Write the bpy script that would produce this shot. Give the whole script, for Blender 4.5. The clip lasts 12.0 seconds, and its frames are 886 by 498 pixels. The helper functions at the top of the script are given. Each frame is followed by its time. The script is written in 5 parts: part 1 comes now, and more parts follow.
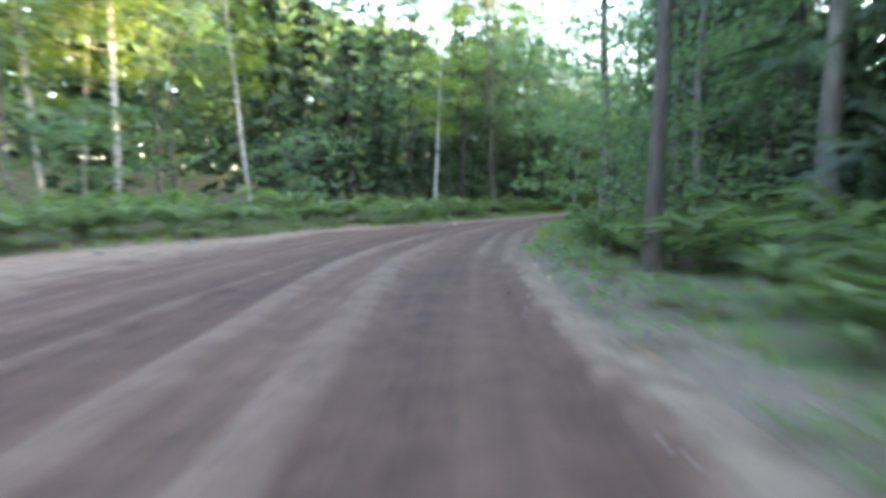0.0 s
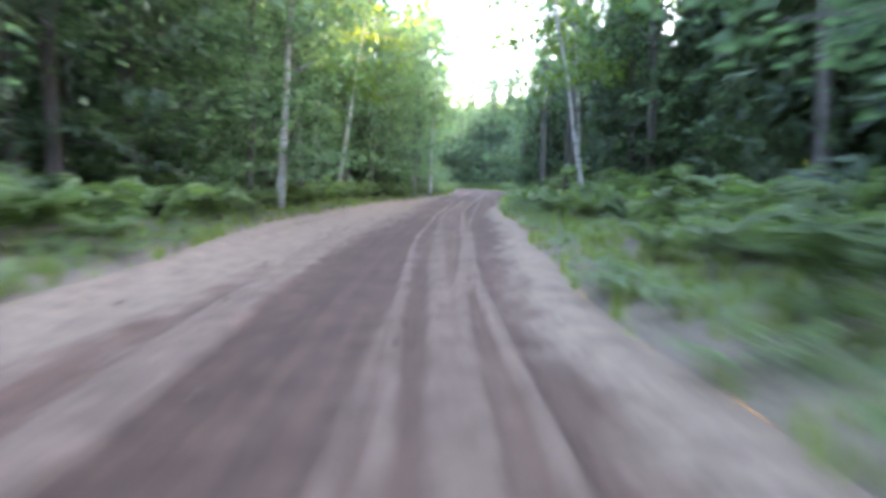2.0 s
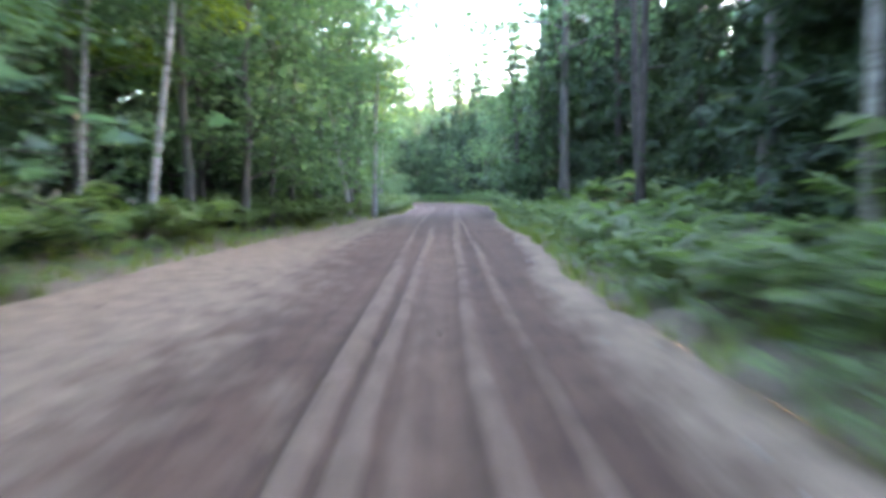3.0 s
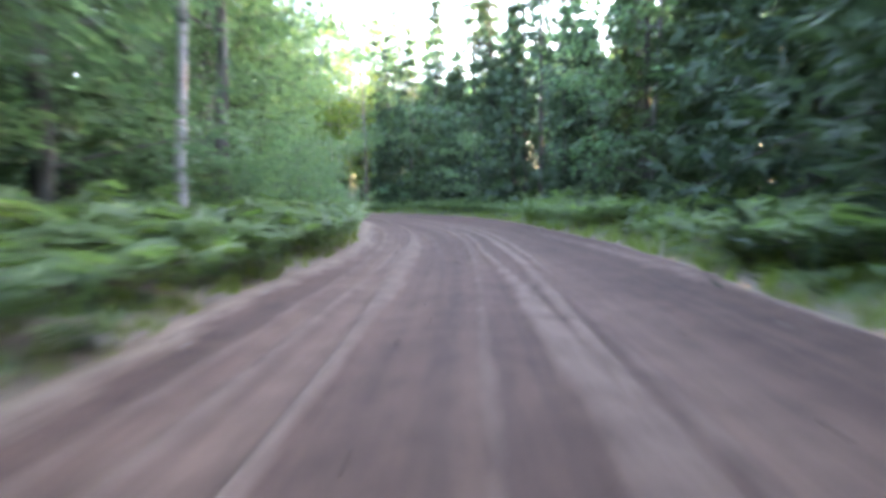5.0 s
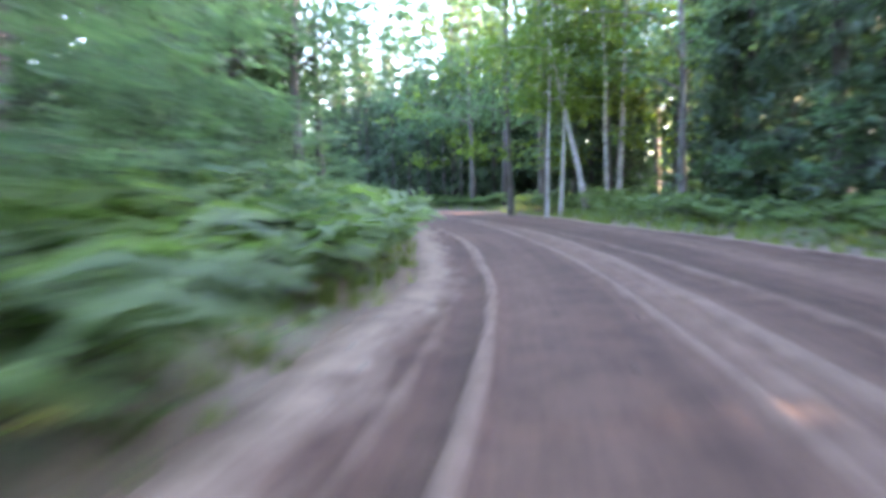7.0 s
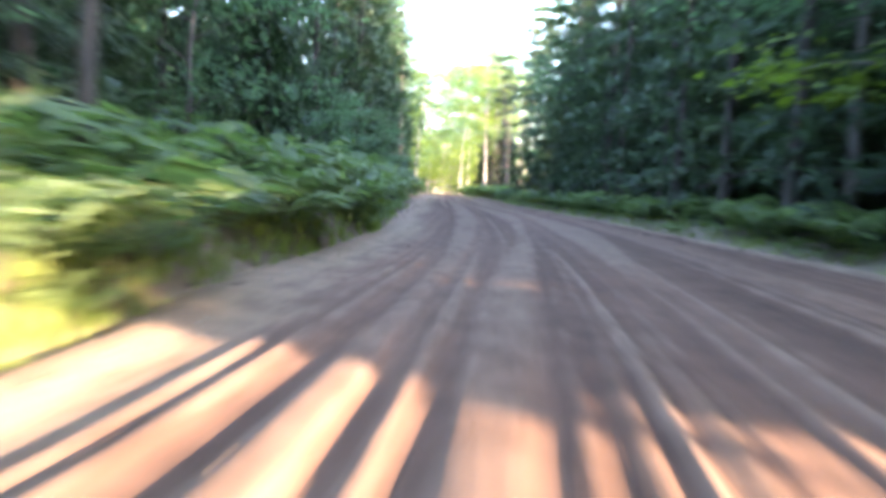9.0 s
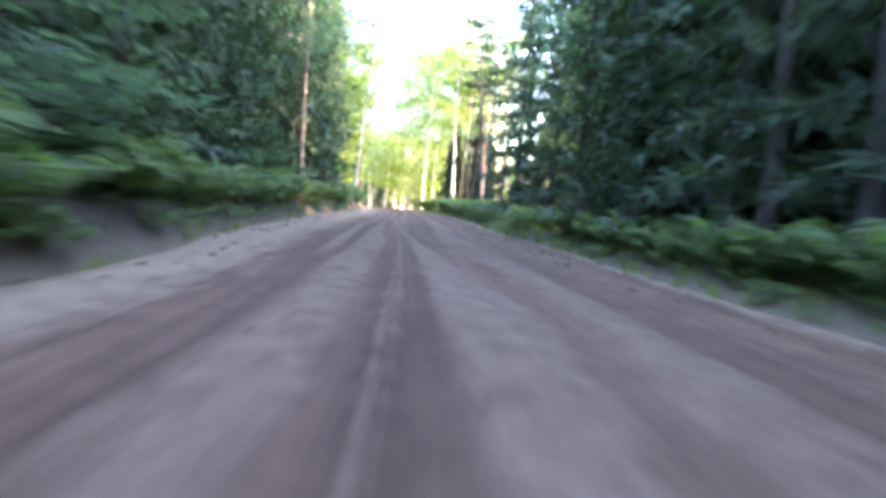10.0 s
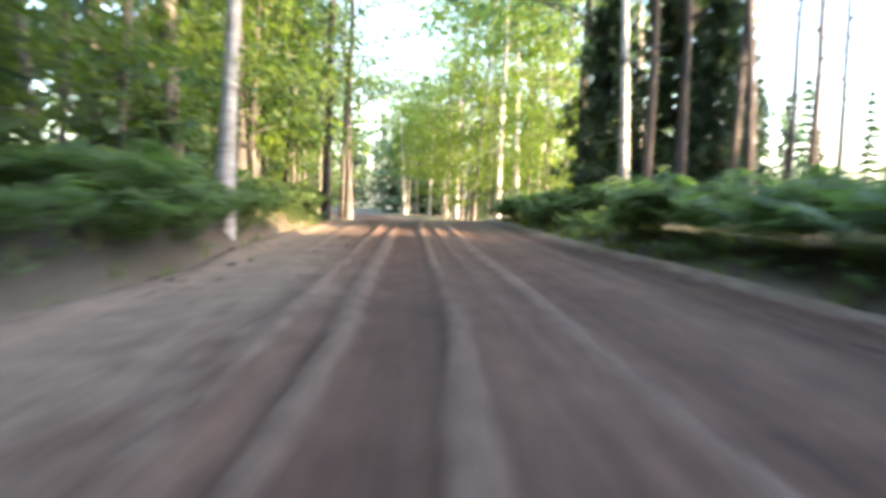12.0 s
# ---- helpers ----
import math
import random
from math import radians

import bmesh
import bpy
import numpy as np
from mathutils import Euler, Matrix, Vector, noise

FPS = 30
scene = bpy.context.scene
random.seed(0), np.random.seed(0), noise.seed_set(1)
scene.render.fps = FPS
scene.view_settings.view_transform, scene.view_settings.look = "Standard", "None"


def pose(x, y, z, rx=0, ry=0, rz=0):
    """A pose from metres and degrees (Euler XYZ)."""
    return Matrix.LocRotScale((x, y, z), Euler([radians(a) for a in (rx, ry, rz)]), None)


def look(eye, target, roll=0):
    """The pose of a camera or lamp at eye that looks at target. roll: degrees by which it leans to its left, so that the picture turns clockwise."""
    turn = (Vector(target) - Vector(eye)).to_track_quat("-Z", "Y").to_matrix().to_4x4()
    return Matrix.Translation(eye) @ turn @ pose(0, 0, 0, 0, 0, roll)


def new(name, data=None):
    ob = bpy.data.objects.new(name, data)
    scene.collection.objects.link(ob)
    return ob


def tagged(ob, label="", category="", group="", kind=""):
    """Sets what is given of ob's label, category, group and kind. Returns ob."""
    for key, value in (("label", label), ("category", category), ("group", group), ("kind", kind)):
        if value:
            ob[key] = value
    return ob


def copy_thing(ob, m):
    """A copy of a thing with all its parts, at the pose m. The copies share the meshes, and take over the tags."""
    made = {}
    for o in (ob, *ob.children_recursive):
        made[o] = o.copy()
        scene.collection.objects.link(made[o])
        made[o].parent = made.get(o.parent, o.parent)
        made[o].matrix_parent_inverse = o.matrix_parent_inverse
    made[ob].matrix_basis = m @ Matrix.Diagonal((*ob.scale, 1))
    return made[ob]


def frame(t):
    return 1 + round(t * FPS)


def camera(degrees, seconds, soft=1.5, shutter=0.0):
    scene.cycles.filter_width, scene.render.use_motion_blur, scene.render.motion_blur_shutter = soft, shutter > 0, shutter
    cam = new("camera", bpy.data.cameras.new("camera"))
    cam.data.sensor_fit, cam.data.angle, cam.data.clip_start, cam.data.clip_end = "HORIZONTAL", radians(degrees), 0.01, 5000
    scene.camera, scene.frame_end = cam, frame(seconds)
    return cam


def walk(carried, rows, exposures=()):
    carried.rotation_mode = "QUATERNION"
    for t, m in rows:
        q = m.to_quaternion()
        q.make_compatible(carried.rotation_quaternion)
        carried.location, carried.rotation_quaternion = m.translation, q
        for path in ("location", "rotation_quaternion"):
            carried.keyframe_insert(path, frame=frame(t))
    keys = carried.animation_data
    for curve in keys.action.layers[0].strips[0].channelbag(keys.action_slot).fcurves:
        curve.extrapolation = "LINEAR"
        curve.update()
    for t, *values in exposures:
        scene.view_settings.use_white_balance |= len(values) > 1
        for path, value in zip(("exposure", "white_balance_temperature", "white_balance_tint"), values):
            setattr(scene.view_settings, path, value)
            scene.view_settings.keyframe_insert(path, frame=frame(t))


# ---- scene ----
cam = camera(63.2, 12.0, soft=4.0, shutter=0.42)
PATH = [
    (0, (0.0, 0.0, 1.3), (0.0, 1.995, 1.164), 0.0),
    (0.5, (0.237, 12.403, 1.3), (0.475, 14.381, 1.122), -0.5),
    (1, (1.58, 24.648, 1.3), (2.14, 26.559, 1.115), 0.4),
    (1.5, (4.503, 37.209, 1.3), (5.229, 39.062, 1.098), -0.1),
    (2, (8.69, 48.98, 1.3), (9.481, 50.808, 1.115), 0.1),
    (2.5, (13.351, 60.119, 1.3), (14.187, 61.929, 1.14), 0.0),
    (3, (18.486, 70.942, 1.3), (19.382, 72.724, 1.147), -1.5),
    (5, (40.834, 115.133, 1.3), (41.703, 116.929, 1.161), -0.9),
    (5.5, (47.032, 126.94, 1.3), (47.696, 128.815, 1.094), -1.1),
    (6, (51.952, 137.683, 1.3), (52.457, 139.609, 1.112), -1.2),
    (6.5, (55.5, 148.5, 1.3), (55.701, 150.484, 1.15), -1.6),
    (7, (58.057, 160.395, 1.3), (58.06, 162.39, 1.154), -1.2),
    (7.5, (59.348, 172.941, 1.3), (59.199, 174.93, 1.155), -0.8),
    (8, (59.246, 185.452, 1.3), (58.947, 187.424, 1.157), -0.4),
    (8.5, (57.888, 197.692, 1.3), (57.48, 199.644, 1.159), -0.0),
    (9, (55.105, 210.972, 1.3), (54.365, 212.822, 1.128), 3.4),
    (9.5, (51.022, 225.293, 1.3), (50.103, 227.061, 1.122), 7.1),
    (10, (45.961, 239.347, 1.3), (45.296, 241.228, 1.173), 5.1),
    (10.5, (40.091, 253.499, 1.3), (39.266, 255.314, 1.152), 3.5),
    (11, (33.837, 267.93, 1.3), (33.025, 269.752, 1.159), 2.9),
    (11.5, (27.803, 282.396, 1.3), (27.049, 284.243, 1.162), 2.7),
    (12, (21.788, 296.752, 1.3), (20.967, 298.57, 1.152), 1.3),
]
walk(cam, [(t, look(eye, target, roll)) for t, eye, target, roll in PATH], exposures=[(0, 4.5, 6700, 17), (0.5, 4.85, 6800, 23), (1, 5.0, 6700, 26), (1.5, 5.3, 6400, 30), (2, 5.4, 6400, 30), (2.5, 5.35, 6300, 28), (3, 5.4, 6250, 28), (5, 5.2, 6400, 29), (5.5, 5.25, 6200, 29), (6, 5.15, 6150, 28), (6.5, 5.35, 6050, 31), (8.5, 5.38, 6200, 26), (9, 4.8, 5950, 22), (9.5, 4.95, 5750, 24), (10.5, 4.9, 5950, 27), (11, 4.85, 5950, 25), (11.5, 4.4, 6100, 22), (12, 3.88, 6100, 18)])

# ---- world, sun, exposure ----
SUN_YAW, SUN_ELEV = -86.0, 11.5          # where the sun stands, from +y counted anticlockwise
world = bpy.data.worlds.new("sky")
scene.world = world
world.use_nodes = True
wn, wl = world.node_tree.nodes, world.node_tree.links
sky = wn.new("ShaderNodeTexSky")
sky.sky_type, sky.sun_disc = "NISHITA", False
sky.sun_elevation, sky.sun_rotation = radians(SUN_ELEV), radians(-SUN_YAW)
sky.air_density, sky.dust_density, sky.ozone_density = 1.0, 2.0, 1.0
wn["Background"].inputs["Strength"].default_value = 0.15
wl.new(sky.outputs["Color"], wn["Background"].inputs["Color"])

sun_data = bpy.data.lights.new("sun", "SUN")
sun_data.energy, sun_data.angle, sun_data.color = 2.8, radians(0.5), (1.0, 0.74, 0.44)
sun = new("sun", sun_data)
_sd = Vector((-math.sin(radians(SUN_YAW)) * math.cos(radians(SUN_ELEV)), math.cos(radians(SUN_YAW)) * math.cos(radians(SUN_ELEV)), math.sin(radians(SUN_ELEV))))
sun.matrix_world = look(_sd * 300, (0, 0, 0))

# ---- materials ----


def material(name):
    m = bpy.data.materials.new(name)
    m.use_nodes = True
    return m, m.node_tree.nodes, m.node_tree.links, m.node_tree.nodes["Principled BSDF"]


def ramp(nodes, stops):
    r = nodes.new("ShaderNodeValToRGB")
    while len(r.color_ramp.elements) < len(stops):
        r.color_ramp.elements.new(0.5)
    for e, (p, c) in zip(r.color_ramp.elements, stops):
        e.position, e.color = p, (*c, 1)
    return r


def noise_tex(nodes, links, vec, scale, detail=3, rough=0.55):
    n = nodes.new("ShaderNodeTexNoise")
    n.inputs["Scale"].default_value, n.inputs["Detail"].default_value, n.inputs["Roughness"].default_value = scale, detail, rough
    if vec is not None:
        links.new(vec, n.inputs["Vector"])
    return n


def mapped(nodes, links, source, scale):
    mp = nodes.new("ShaderNodeMapping")
    mp.inputs["Scale"].default_value = scale
    links.new(source, mp.inputs["Vector"])
    return mp.outputs["Vector"]


def mix_colour(nodes, links, fac, a, b, mode="MIX"):
    m = nodes.new("ShaderNodeMix")
    m.data_type, m.blend_type = "RGBA", mode
    for sock, v in (("Factor", fac), ("A", a), ("B", b)):
        s = [i for i in m.inputs if i.name == sock and i.type == ("VALUE" if sock == "Factor" else "RGBA")][0]
        if isinstance(v, (int, float)):
            s.default_value = v
        elif isinstance(v, tuple):
            s.default_value = (*v, 1)
        else:
            links.new(v, s)
    return [o for o in m.outputs if o.type == "RGBA"][0]


def bump(nodes, links, height, strength, distance, target):
    b = nodes.new("ShaderNodeBump")
    b.inputs["Strength"].default_value, b.inputs["Distance"].default_value = strength, distance
    links.new(height, b.inputs["Height"])
    links.new(b.outputs["Normal"], target.inputs["Normal"])


def dirt_material():
    """Packed dirt: dark wheel tracks, paler sand on the ridges and shoulders (UV: metres across, metres along)."""
    m, n, l, p = material("packed_dirt")
    uv = n.new("ShaderNodeUVMap")
    uv.uv_map = "road"
    geo = n.new("ShaderNodeTexCoord")
    streak = noise_tex(n, l, mapped(n, l, uv.outputs["UV"], (0.75, 0.014, 1)), 1.0, 2, 0.5)
    fine = noise_tex(n, l, mapped(n, l, uv.outputs["UV"], (5.0, 0.10, 1)), 1.0, 2, 0.5)
    grain = noise_tex(n, l, geo.outputs["Object"], 13.0, 5, 0.7)
    patch = noise_tex(n, l, geo.outputs["Object"], 0.45, 4, 0.6)
    fray = noise_tex(n, l, mapped(n, l, uv.outputs["UV"], (2.4, 0.85, 1)), 1.0, 4, 0.65)
    a = ramp(n, [(0.36, (0.088, 0.048, 0.031)), (0.47, (0.108, 0.060, 0.040)), (0.55, (0.130, 0.075, 0.050)), (0.66, (0.160, 0.096, 0.064))])
    l.new(streak.outputs["Fac"], a.inputs["Fac"])
    b = ramp(n, [(0.35, (0.84, 0.84, 0.85)), (0.65, (1.12, 1.11, 1.10))])
    l.new(fine.outputs["Fac"], b.inputs["Fac"])
    c1 = mix_colour(n, l, 0.8, a.outputs["Color"], b.outputs["Color"], "MULTIPLY")
    g = ramp(n, [(0.3, (0.72, 0.70, 0.68)), (0.7, (1.2, 1.2, 1.2))])
    l.new(grain.outputs["Fac"], g.inputs["Fac"])
    c2 = mix_colour(n, l, 0.7, c1, g.outputs["Color"], "MULTIPLY")
    w = ramp(n, [(0.35, (0.82, 0.80, 0.80)), (0.65, (1.14, 1.14, 1.13))])
    l.new(patch.outputs["Fac"], w.inputs["Fac"])
    c2 = mix_colour(n, l, 0.8, c2, w.outputs["Color"], "MULTIPLY")

    def broken(name, low, high, part_of, fray):
        """A stored blend, its border frayed by a noise."""
        att = n.new("ShaderNodeAttribute")
        att.attribute_name = name
        mth = n.new("ShaderNodeMath")
        mth.operation = "MULTIPLY_ADD"
        mth.inputs[1].default_value, mth.inputs[2].default_value = part_of, -0.5 * part_of
        l.new(fray.outputs["Fac"], mth.inputs[0])
        add = n.new("ShaderNodeMath")
        l.new(mth.outputs[0], add.inputs[0])
        l.new(att.outputs["Fac"], add.inputs[1])
        e = ramp(n, [(low, (0, 0, 0)), (high, (1, 1, 1))])
        l.new(add.outputs[0], e.inputs["Fac"])
        return e.outputs["Color"]

    # the bed is darker or paler by stretch of road
    bed_tone = n.new("ShaderNodeAttribute")
    bed_tone.attribute_name = "bed_tone"
    d = ramp(n, [(0.0, (0.74, 0.73, 0.73)), (1.0, (1.04, 1.03, 1.02))])
    l.new(bed_tone.outputs["Fac"], d.inputs["Fac"])
    c2 = mix_colour(n, l, 1.0, c2, d.outputs["Color"], "MULTIPLY")
    pale = ramp(n, [(0.0, (0.96, 0.96, 0.96)), (1.0, (1.16, 1.15, 1.14))])
    l.new(bed_tone.outputs["Fac"], pale.inputs["Fac"])
    dusty = mix_colour(n, l, 0.8, (0.149, 0.095, 0.066), g.outputs["Color"], "MULTIPLY")
    sand = mix_colour(n, l, 0.8, (0.204, 0.143, 0.100), g.outputs["Color"], "MULTIPLY")
    dusty, sand = mix_colour(n, l, 1.0, dusty, pale.outputs["Color"], "MULTIPLY"), mix_colour(n, l, 1.0, sand, pale.outputs["Color"], "MULTIPLY")
    c3 = mix_colour(n, l, broken("ridge", 0.24, 0.74, 1.25, fray), c2, dusty)
    c4 = mix_colour(n, l, broken("loose", 0.40, 0.68, 0.7, fray), c3, sand)
    mottle = noise_tex(n, l, geo.outputs["Object"], 2.4, 5, 0.68)
    churn = ramp(n, [(0.36, (0.76, 0.745, 0.735)), (0.50, (1.0, 1.0, 1.0)), (0.64, (1.17, 1.175, 1.18))])
    l.new(mottle.outputs["Fac"], churn.inputs["Fac"])
    l.new(mix_colour(n, l, 1.0, c4, churn.outputs["Color"], "MULTIPLY"), p.inputs["Base Color"])
    p.inputs["Roughness"].default_value = 0.92
    p.inputs["Specular IOR Level"].default_value = 0.25
    bump(n, l, grain.outputs["Fac"], 0.5, 0.02, p)
    return m


def soil_material():
    """Forest floor: leaf litter, moss and low grass, worn to bare dirt on the verge."""
    m, n, l, p = material("forest_floor")
    geo = n.new("ShaderNodeTexCoord")
    big = noise_tex(n, l, geo.outputs["Object"], 0.6, 4, 0.6)
    small = noise_tex(n, l, geo.outputs["Object"], 9.0, 4, 0.7)
    a = ramp(n, [(0.35, (0.075, 0.055, 0.040)), (0.48, (0.105, 0.085, 0.052)), (0.56, (0.075, 0.100, 0.040)), (0.70, (0.060, 0.095, 0.032))])
    l.new(big.outputs["Fac"], a.inputs["Fac"])
    g = ramp(n, [(0.3, (0.6, 0.6, 0.6)), (0.7, (1.4, 1.35, 1.3))])
    l.new(small.outputs["Fac"], g.inputs["Fac"])
    litter = mix_colour(n, l, 0.9, a.outputs["Color"], g.outputs["Color"], "MULTIPLY")
    dirt = mix_colour(n, l, 0.9, (0.140, 0.108, 0.074), g.outputs["Color"], "MULTIPLY")
    att = n.new("ShaderNodeAttribute")
    att.attribute_name = "verge"
    patch = noise_tex(n, l, geo.outputs["Object"], 1.6, 4, 0.6)
    mth = n.new("ShaderNodeMath")
    mth.operation = "MULTIPLY_ADD"
    mth.inputs[1].default_value, mth.inputs[2].default_value = 1.3, -0.65
    l.new(patch.outputs["Fac"], mth.inputs[0])
    add = n.new("ShaderNodeMath")
    l.new(mth.outputs[0], add.inputs[0])
    l.new(att.outputs["Fac"], add.inputs[1])
    e = ramp(n, [(0.30, (0, 0, 0)), (0.60, (1, 1, 1))])
    l.new(add.outputs[0], e.inputs["Fac"])
    # near-black band across the cut face of the banks
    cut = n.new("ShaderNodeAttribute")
    cut.attribute_name = "dark_cut"
    dark_cut = mix_colour(n, l, 0.9, (0.020, 0.015, 0.011), g.outputs["Color"], "MULTIPLY")
    l.new(mix_colour(n, l, cut.outputs["Fac"], mix_colour(n, l, e.outputs["Color"], litter, dirt), dark_cut), p.inputs["Base Color"])
    p.inputs["Roughness"].default_value = 0.95
    bump(n, l, small.outputs["Fac"], 0.8, 0.05, p)
    return m


def leaf_material(name, dark, mid, light, through_colour, amount=0.45):
    """Thin leaves: each its own shade, and light comes through them."""
    m, n, l, p = material(name)
    geo = n.new("ShaderNodeNewGeometry")
    info = n.new("ShaderNodeObjectInfo")
    a = ramp(n, [(0.0, dark), (0.5, mid), (1.0, light)])
    l.new(geo.outputs["Random Per Island"], a.inputs["Fac"])
    tint = ramp(n, [(0.0, (0.8, 0.86, 0.8)), (0.5, (1, 1, 1)), (1.0, (1.2, 1.12, 0.9))])
    l.new(info.outputs["Random"], tint.inputs["Fac"])
    c = mix_colour(n, l, 1.0, a.outputs["Color"], tint.outputs["Color"], "MULTIPLY")
    l.new(c, p.inputs["Base Color"])
    p.inputs["Roughness"].default_value = 0.6
    p.inputs["Specular IOR Level"].default_value = 0.3
    tr = n.new("ShaderNodeBsdfTranslucent")
    l.new(mix_colour(n, l, 1.0, c, through_colour, "MULTIPLY"), tr.inputs["Color"])
    mx = n.new("ShaderNodeMixShader")
    mx.inputs["Fac"].default_value = amount
    l.new(p.outputs["BSDF"], mx.inputs[1])
    l.new(tr.outputs["BSDF"], mx.inputs[2])
    l.new(mx.outputs["Shader"], n["Material Output"].inputs["Surface"])
    return m


def bark_material(name, stops, scale, depth, rough=0.9):
    m, n, l, p = material(name)
    geo = n.new("ShaderNodeTexCoord")
    big = noise_tex(n, l, mapped(n, l, geo.outputs["Object"], scale), 1.0, 4, 0.65)
    a = ramp(n, stops)
    l.new(big.outputs["Fac"], a.inputs["Fac"])
    blot = noise_tex(n, l, geo.outputs["Object"], 0.9, 3, 0.5)
    g = ramp(n, [(0.3, (0.7, 0.7, 0.68)), (0.7, (1.15, 1.15, 1.15))])
    l.new(blot.outputs["Fac"], g.inputs["Fac"])
    l.new(mix_colour(n, l, 0.8, a.outputs["Color"], g.outputs["Color"], "MULTIPLY"), p.inputs["Base Color"])
    p.inputs["Roughness"].default_value = rough
    bump(n, l, big.outputs["Fac"], 0.7, depth, p)
    return m


DIRT, SOIL = dirt_material(), soil_material()
LEAF = leaf_material("broad_leaf", (0.074, 0.118, 0.076), (0.104, 0.167, 0.103), (0.137, 0.205, 0.120), (1.45, 1.7, 1.05), 0.5)
BIRCH_LEAF = leaf_material("birch_leaf", (0.065, 0.105, 0.027), (0.100, 0.155, 0.040), (0.140, 0.195, 0.052), (1.8, 1.9, 0.6), 0.5)
FERN = leaf_material("fern_frond", (0.088, 0.124, 0.060), (0.124, 0.174, 0.078), (0.158, 0.212, 0.090), (1.4, 1.7, 0.75), 0.45)
NEEDLE = leaf_material("needles", (0.028, 0.050, 0.030), (0.045, 0.078, 0.042), (0.065, 0.105, 0.050), (1.2, 1.4, 0.7), 0.25)
BROWN_FERN = leaf_material("withered_frond", (0.16, 0.075, 0.035), (0.24, 0.115, 0.05), (0.30, 0.16, 0.07), (1.3, 1.0, 0.6), 0.35)
GRASS = leaf_material("grass_blade", (0.090, 0.135, 0.034), (0.145, 0.205, 0.050), (0.21, 0.25, 0.082), (1.5, 1.7, 0.7), 0.35)
BIRCH_BARK = bark_material("birch_bark", [(0.34, (0.05, 0.045, 0.04)), (0.42, (0.30, 0.28, 0.255)), (0.6, (0.45, 0.43, 0.40)), (0.8, (0.55, 0.53, 0.50))], (1.2, 1.2, 7.0), 0.01, 0.75)
GREY_BARK = bark_material("grey_bark", [(0.3, (0.050, 0.044, 0.038)), (0.5, (0.118, 0.107, 0.094)), (0.7, (0.205, 0.190, 0.172))], (9, 9, 1.6), 0.03)
PINE_BARK = bark_material("pine_bark", [(0.3, (0.030, 0.025, 0.022)), (0.5, (0.066, 0.055, 0.048)), (0.7, (0.112, 0.096, 0.083))], (8, 8, 1.8), 0.04)
CUT_WOOD = bark_material("weathered_wood", [(0.3, (0.16, 0.11, 0.07)), (0.5, (0.30, 0.21, 0.13)), (0.7, (0.42, 0.31, 0.20))], (6, 6, 2.0), 0.02)
CLOD = bark_material("dark_earth", [(0.3, (0.05, 0.035, 0.026)), (0.5, (0.085, 0.060, 0.045)), (0.7, (0.13, 0.095, 0.072))], (9, 9, 9), 0.02)
CHALK = bark_material("white_stone", [(0.3, (0.34, 0.33, 0.31)), (0.5, (0.52, 0.51, 0.49)), (0.7, (0.62, 0.61, 0.60))], (6, 6, 6), 0.02)
STONE = bark_material("pale_stone", [(0.3, (0.16, 0.145, 0.13)), (0.5, (0.24, 0.225, 0.205)), (0.7, (0.32, 0.30, 0.28))], (6, 6, 6), 0.03)

# ---- mesh helpers ----


def mesh_from(name, verts, faces, mats, index=None, smooth=False):
    """A mesh from arrays; faces: an (n, 3) or (n, 4) array, or a list of such."""
    me = bpy.data.meshes.new(name)
    groups = faces if isinstance(faces, list) else [faces]
    loops = np.concatenate([np.asarray(g, np.int32).ravel() for g in groups])
    sizes = np.concatenate([np.full(len(g), np.shape(g)[1], np.int32) for g in groups])
    starts = np.r_[0, np.cumsum(sizes)[:-1]].astype(np.int32)
    me.vertices.add(len(verts))
    me.vertices.foreach_set("co", np.asarray(verts, np.float32).ravel())
    me.loops.add(len(loops))
    me.loops.foreach_set("vertex_index", loops)
    me.polygons.add(len(sizes))
    me.polygons.foreach_set("loop_start", starts)
    for m in mats:
        me.materials.append(m)
    if index is not None:
        me.polygons.foreach_set("material_index", np.asarray(index, np.int32))
    if smooth:
        me.polygons.foreach_set("use_smooth", np.ones(len(sizes), bool))
    me.update(calc_edges=True)
    return me


def tube(points, radii, sides=8, rng=None, rough=0.0):
    """A tapered tube through points: verts and quad faces."""
    pts, rad = np.asarray(points, float), np.asarray(radii, float)
    along = np.gradient(pts, axis=0)
    along /= np.linalg.norm(along, axis=1)[:, None]
    ref = np.where(np.abs(along[:, 2:3]) > 0.9, [[1.0, 0, 0]], [[0, 0, 1.0]])
    u = np.cross(along, ref)
    u /= np.linalg.norm(u, axis=1)[:, None]
    w = np.cross(along, u)
    a = np.arange(sides) * 2 * np.pi / sides
    r = rad[:, None] * (1 + (rng.normal(0, rough, (len(pts), sides)) if rng is not None and rough else 0))
    v = pts[:, None] + r[..., None] * (u[:, None] * np.cos(a)[None, :, None] + w[:, None] * np.sin(a)[None, :, None])
    i, j = np.meshgrid(np.arange(len(pts) - 1), np.arange(sides), indexing="ij")
    k = (j + 1) % sides
    f = np.stack([i * sides + j, i * sides + k, (i + 1) * sides + k, (i + 1) * sides + j], -1).reshape(-1, 4)
    return v.reshape(-1, 3), f


def joined(pieces):
    """Several (verts, faces) as one."""
    vs, fs, n = [], [], 0
    for v, f in pieces:
        vs.append(v)
        fs.append(f + n)
        n += len(v)
    return np.concatenate(vs), np.concatenate(fs)


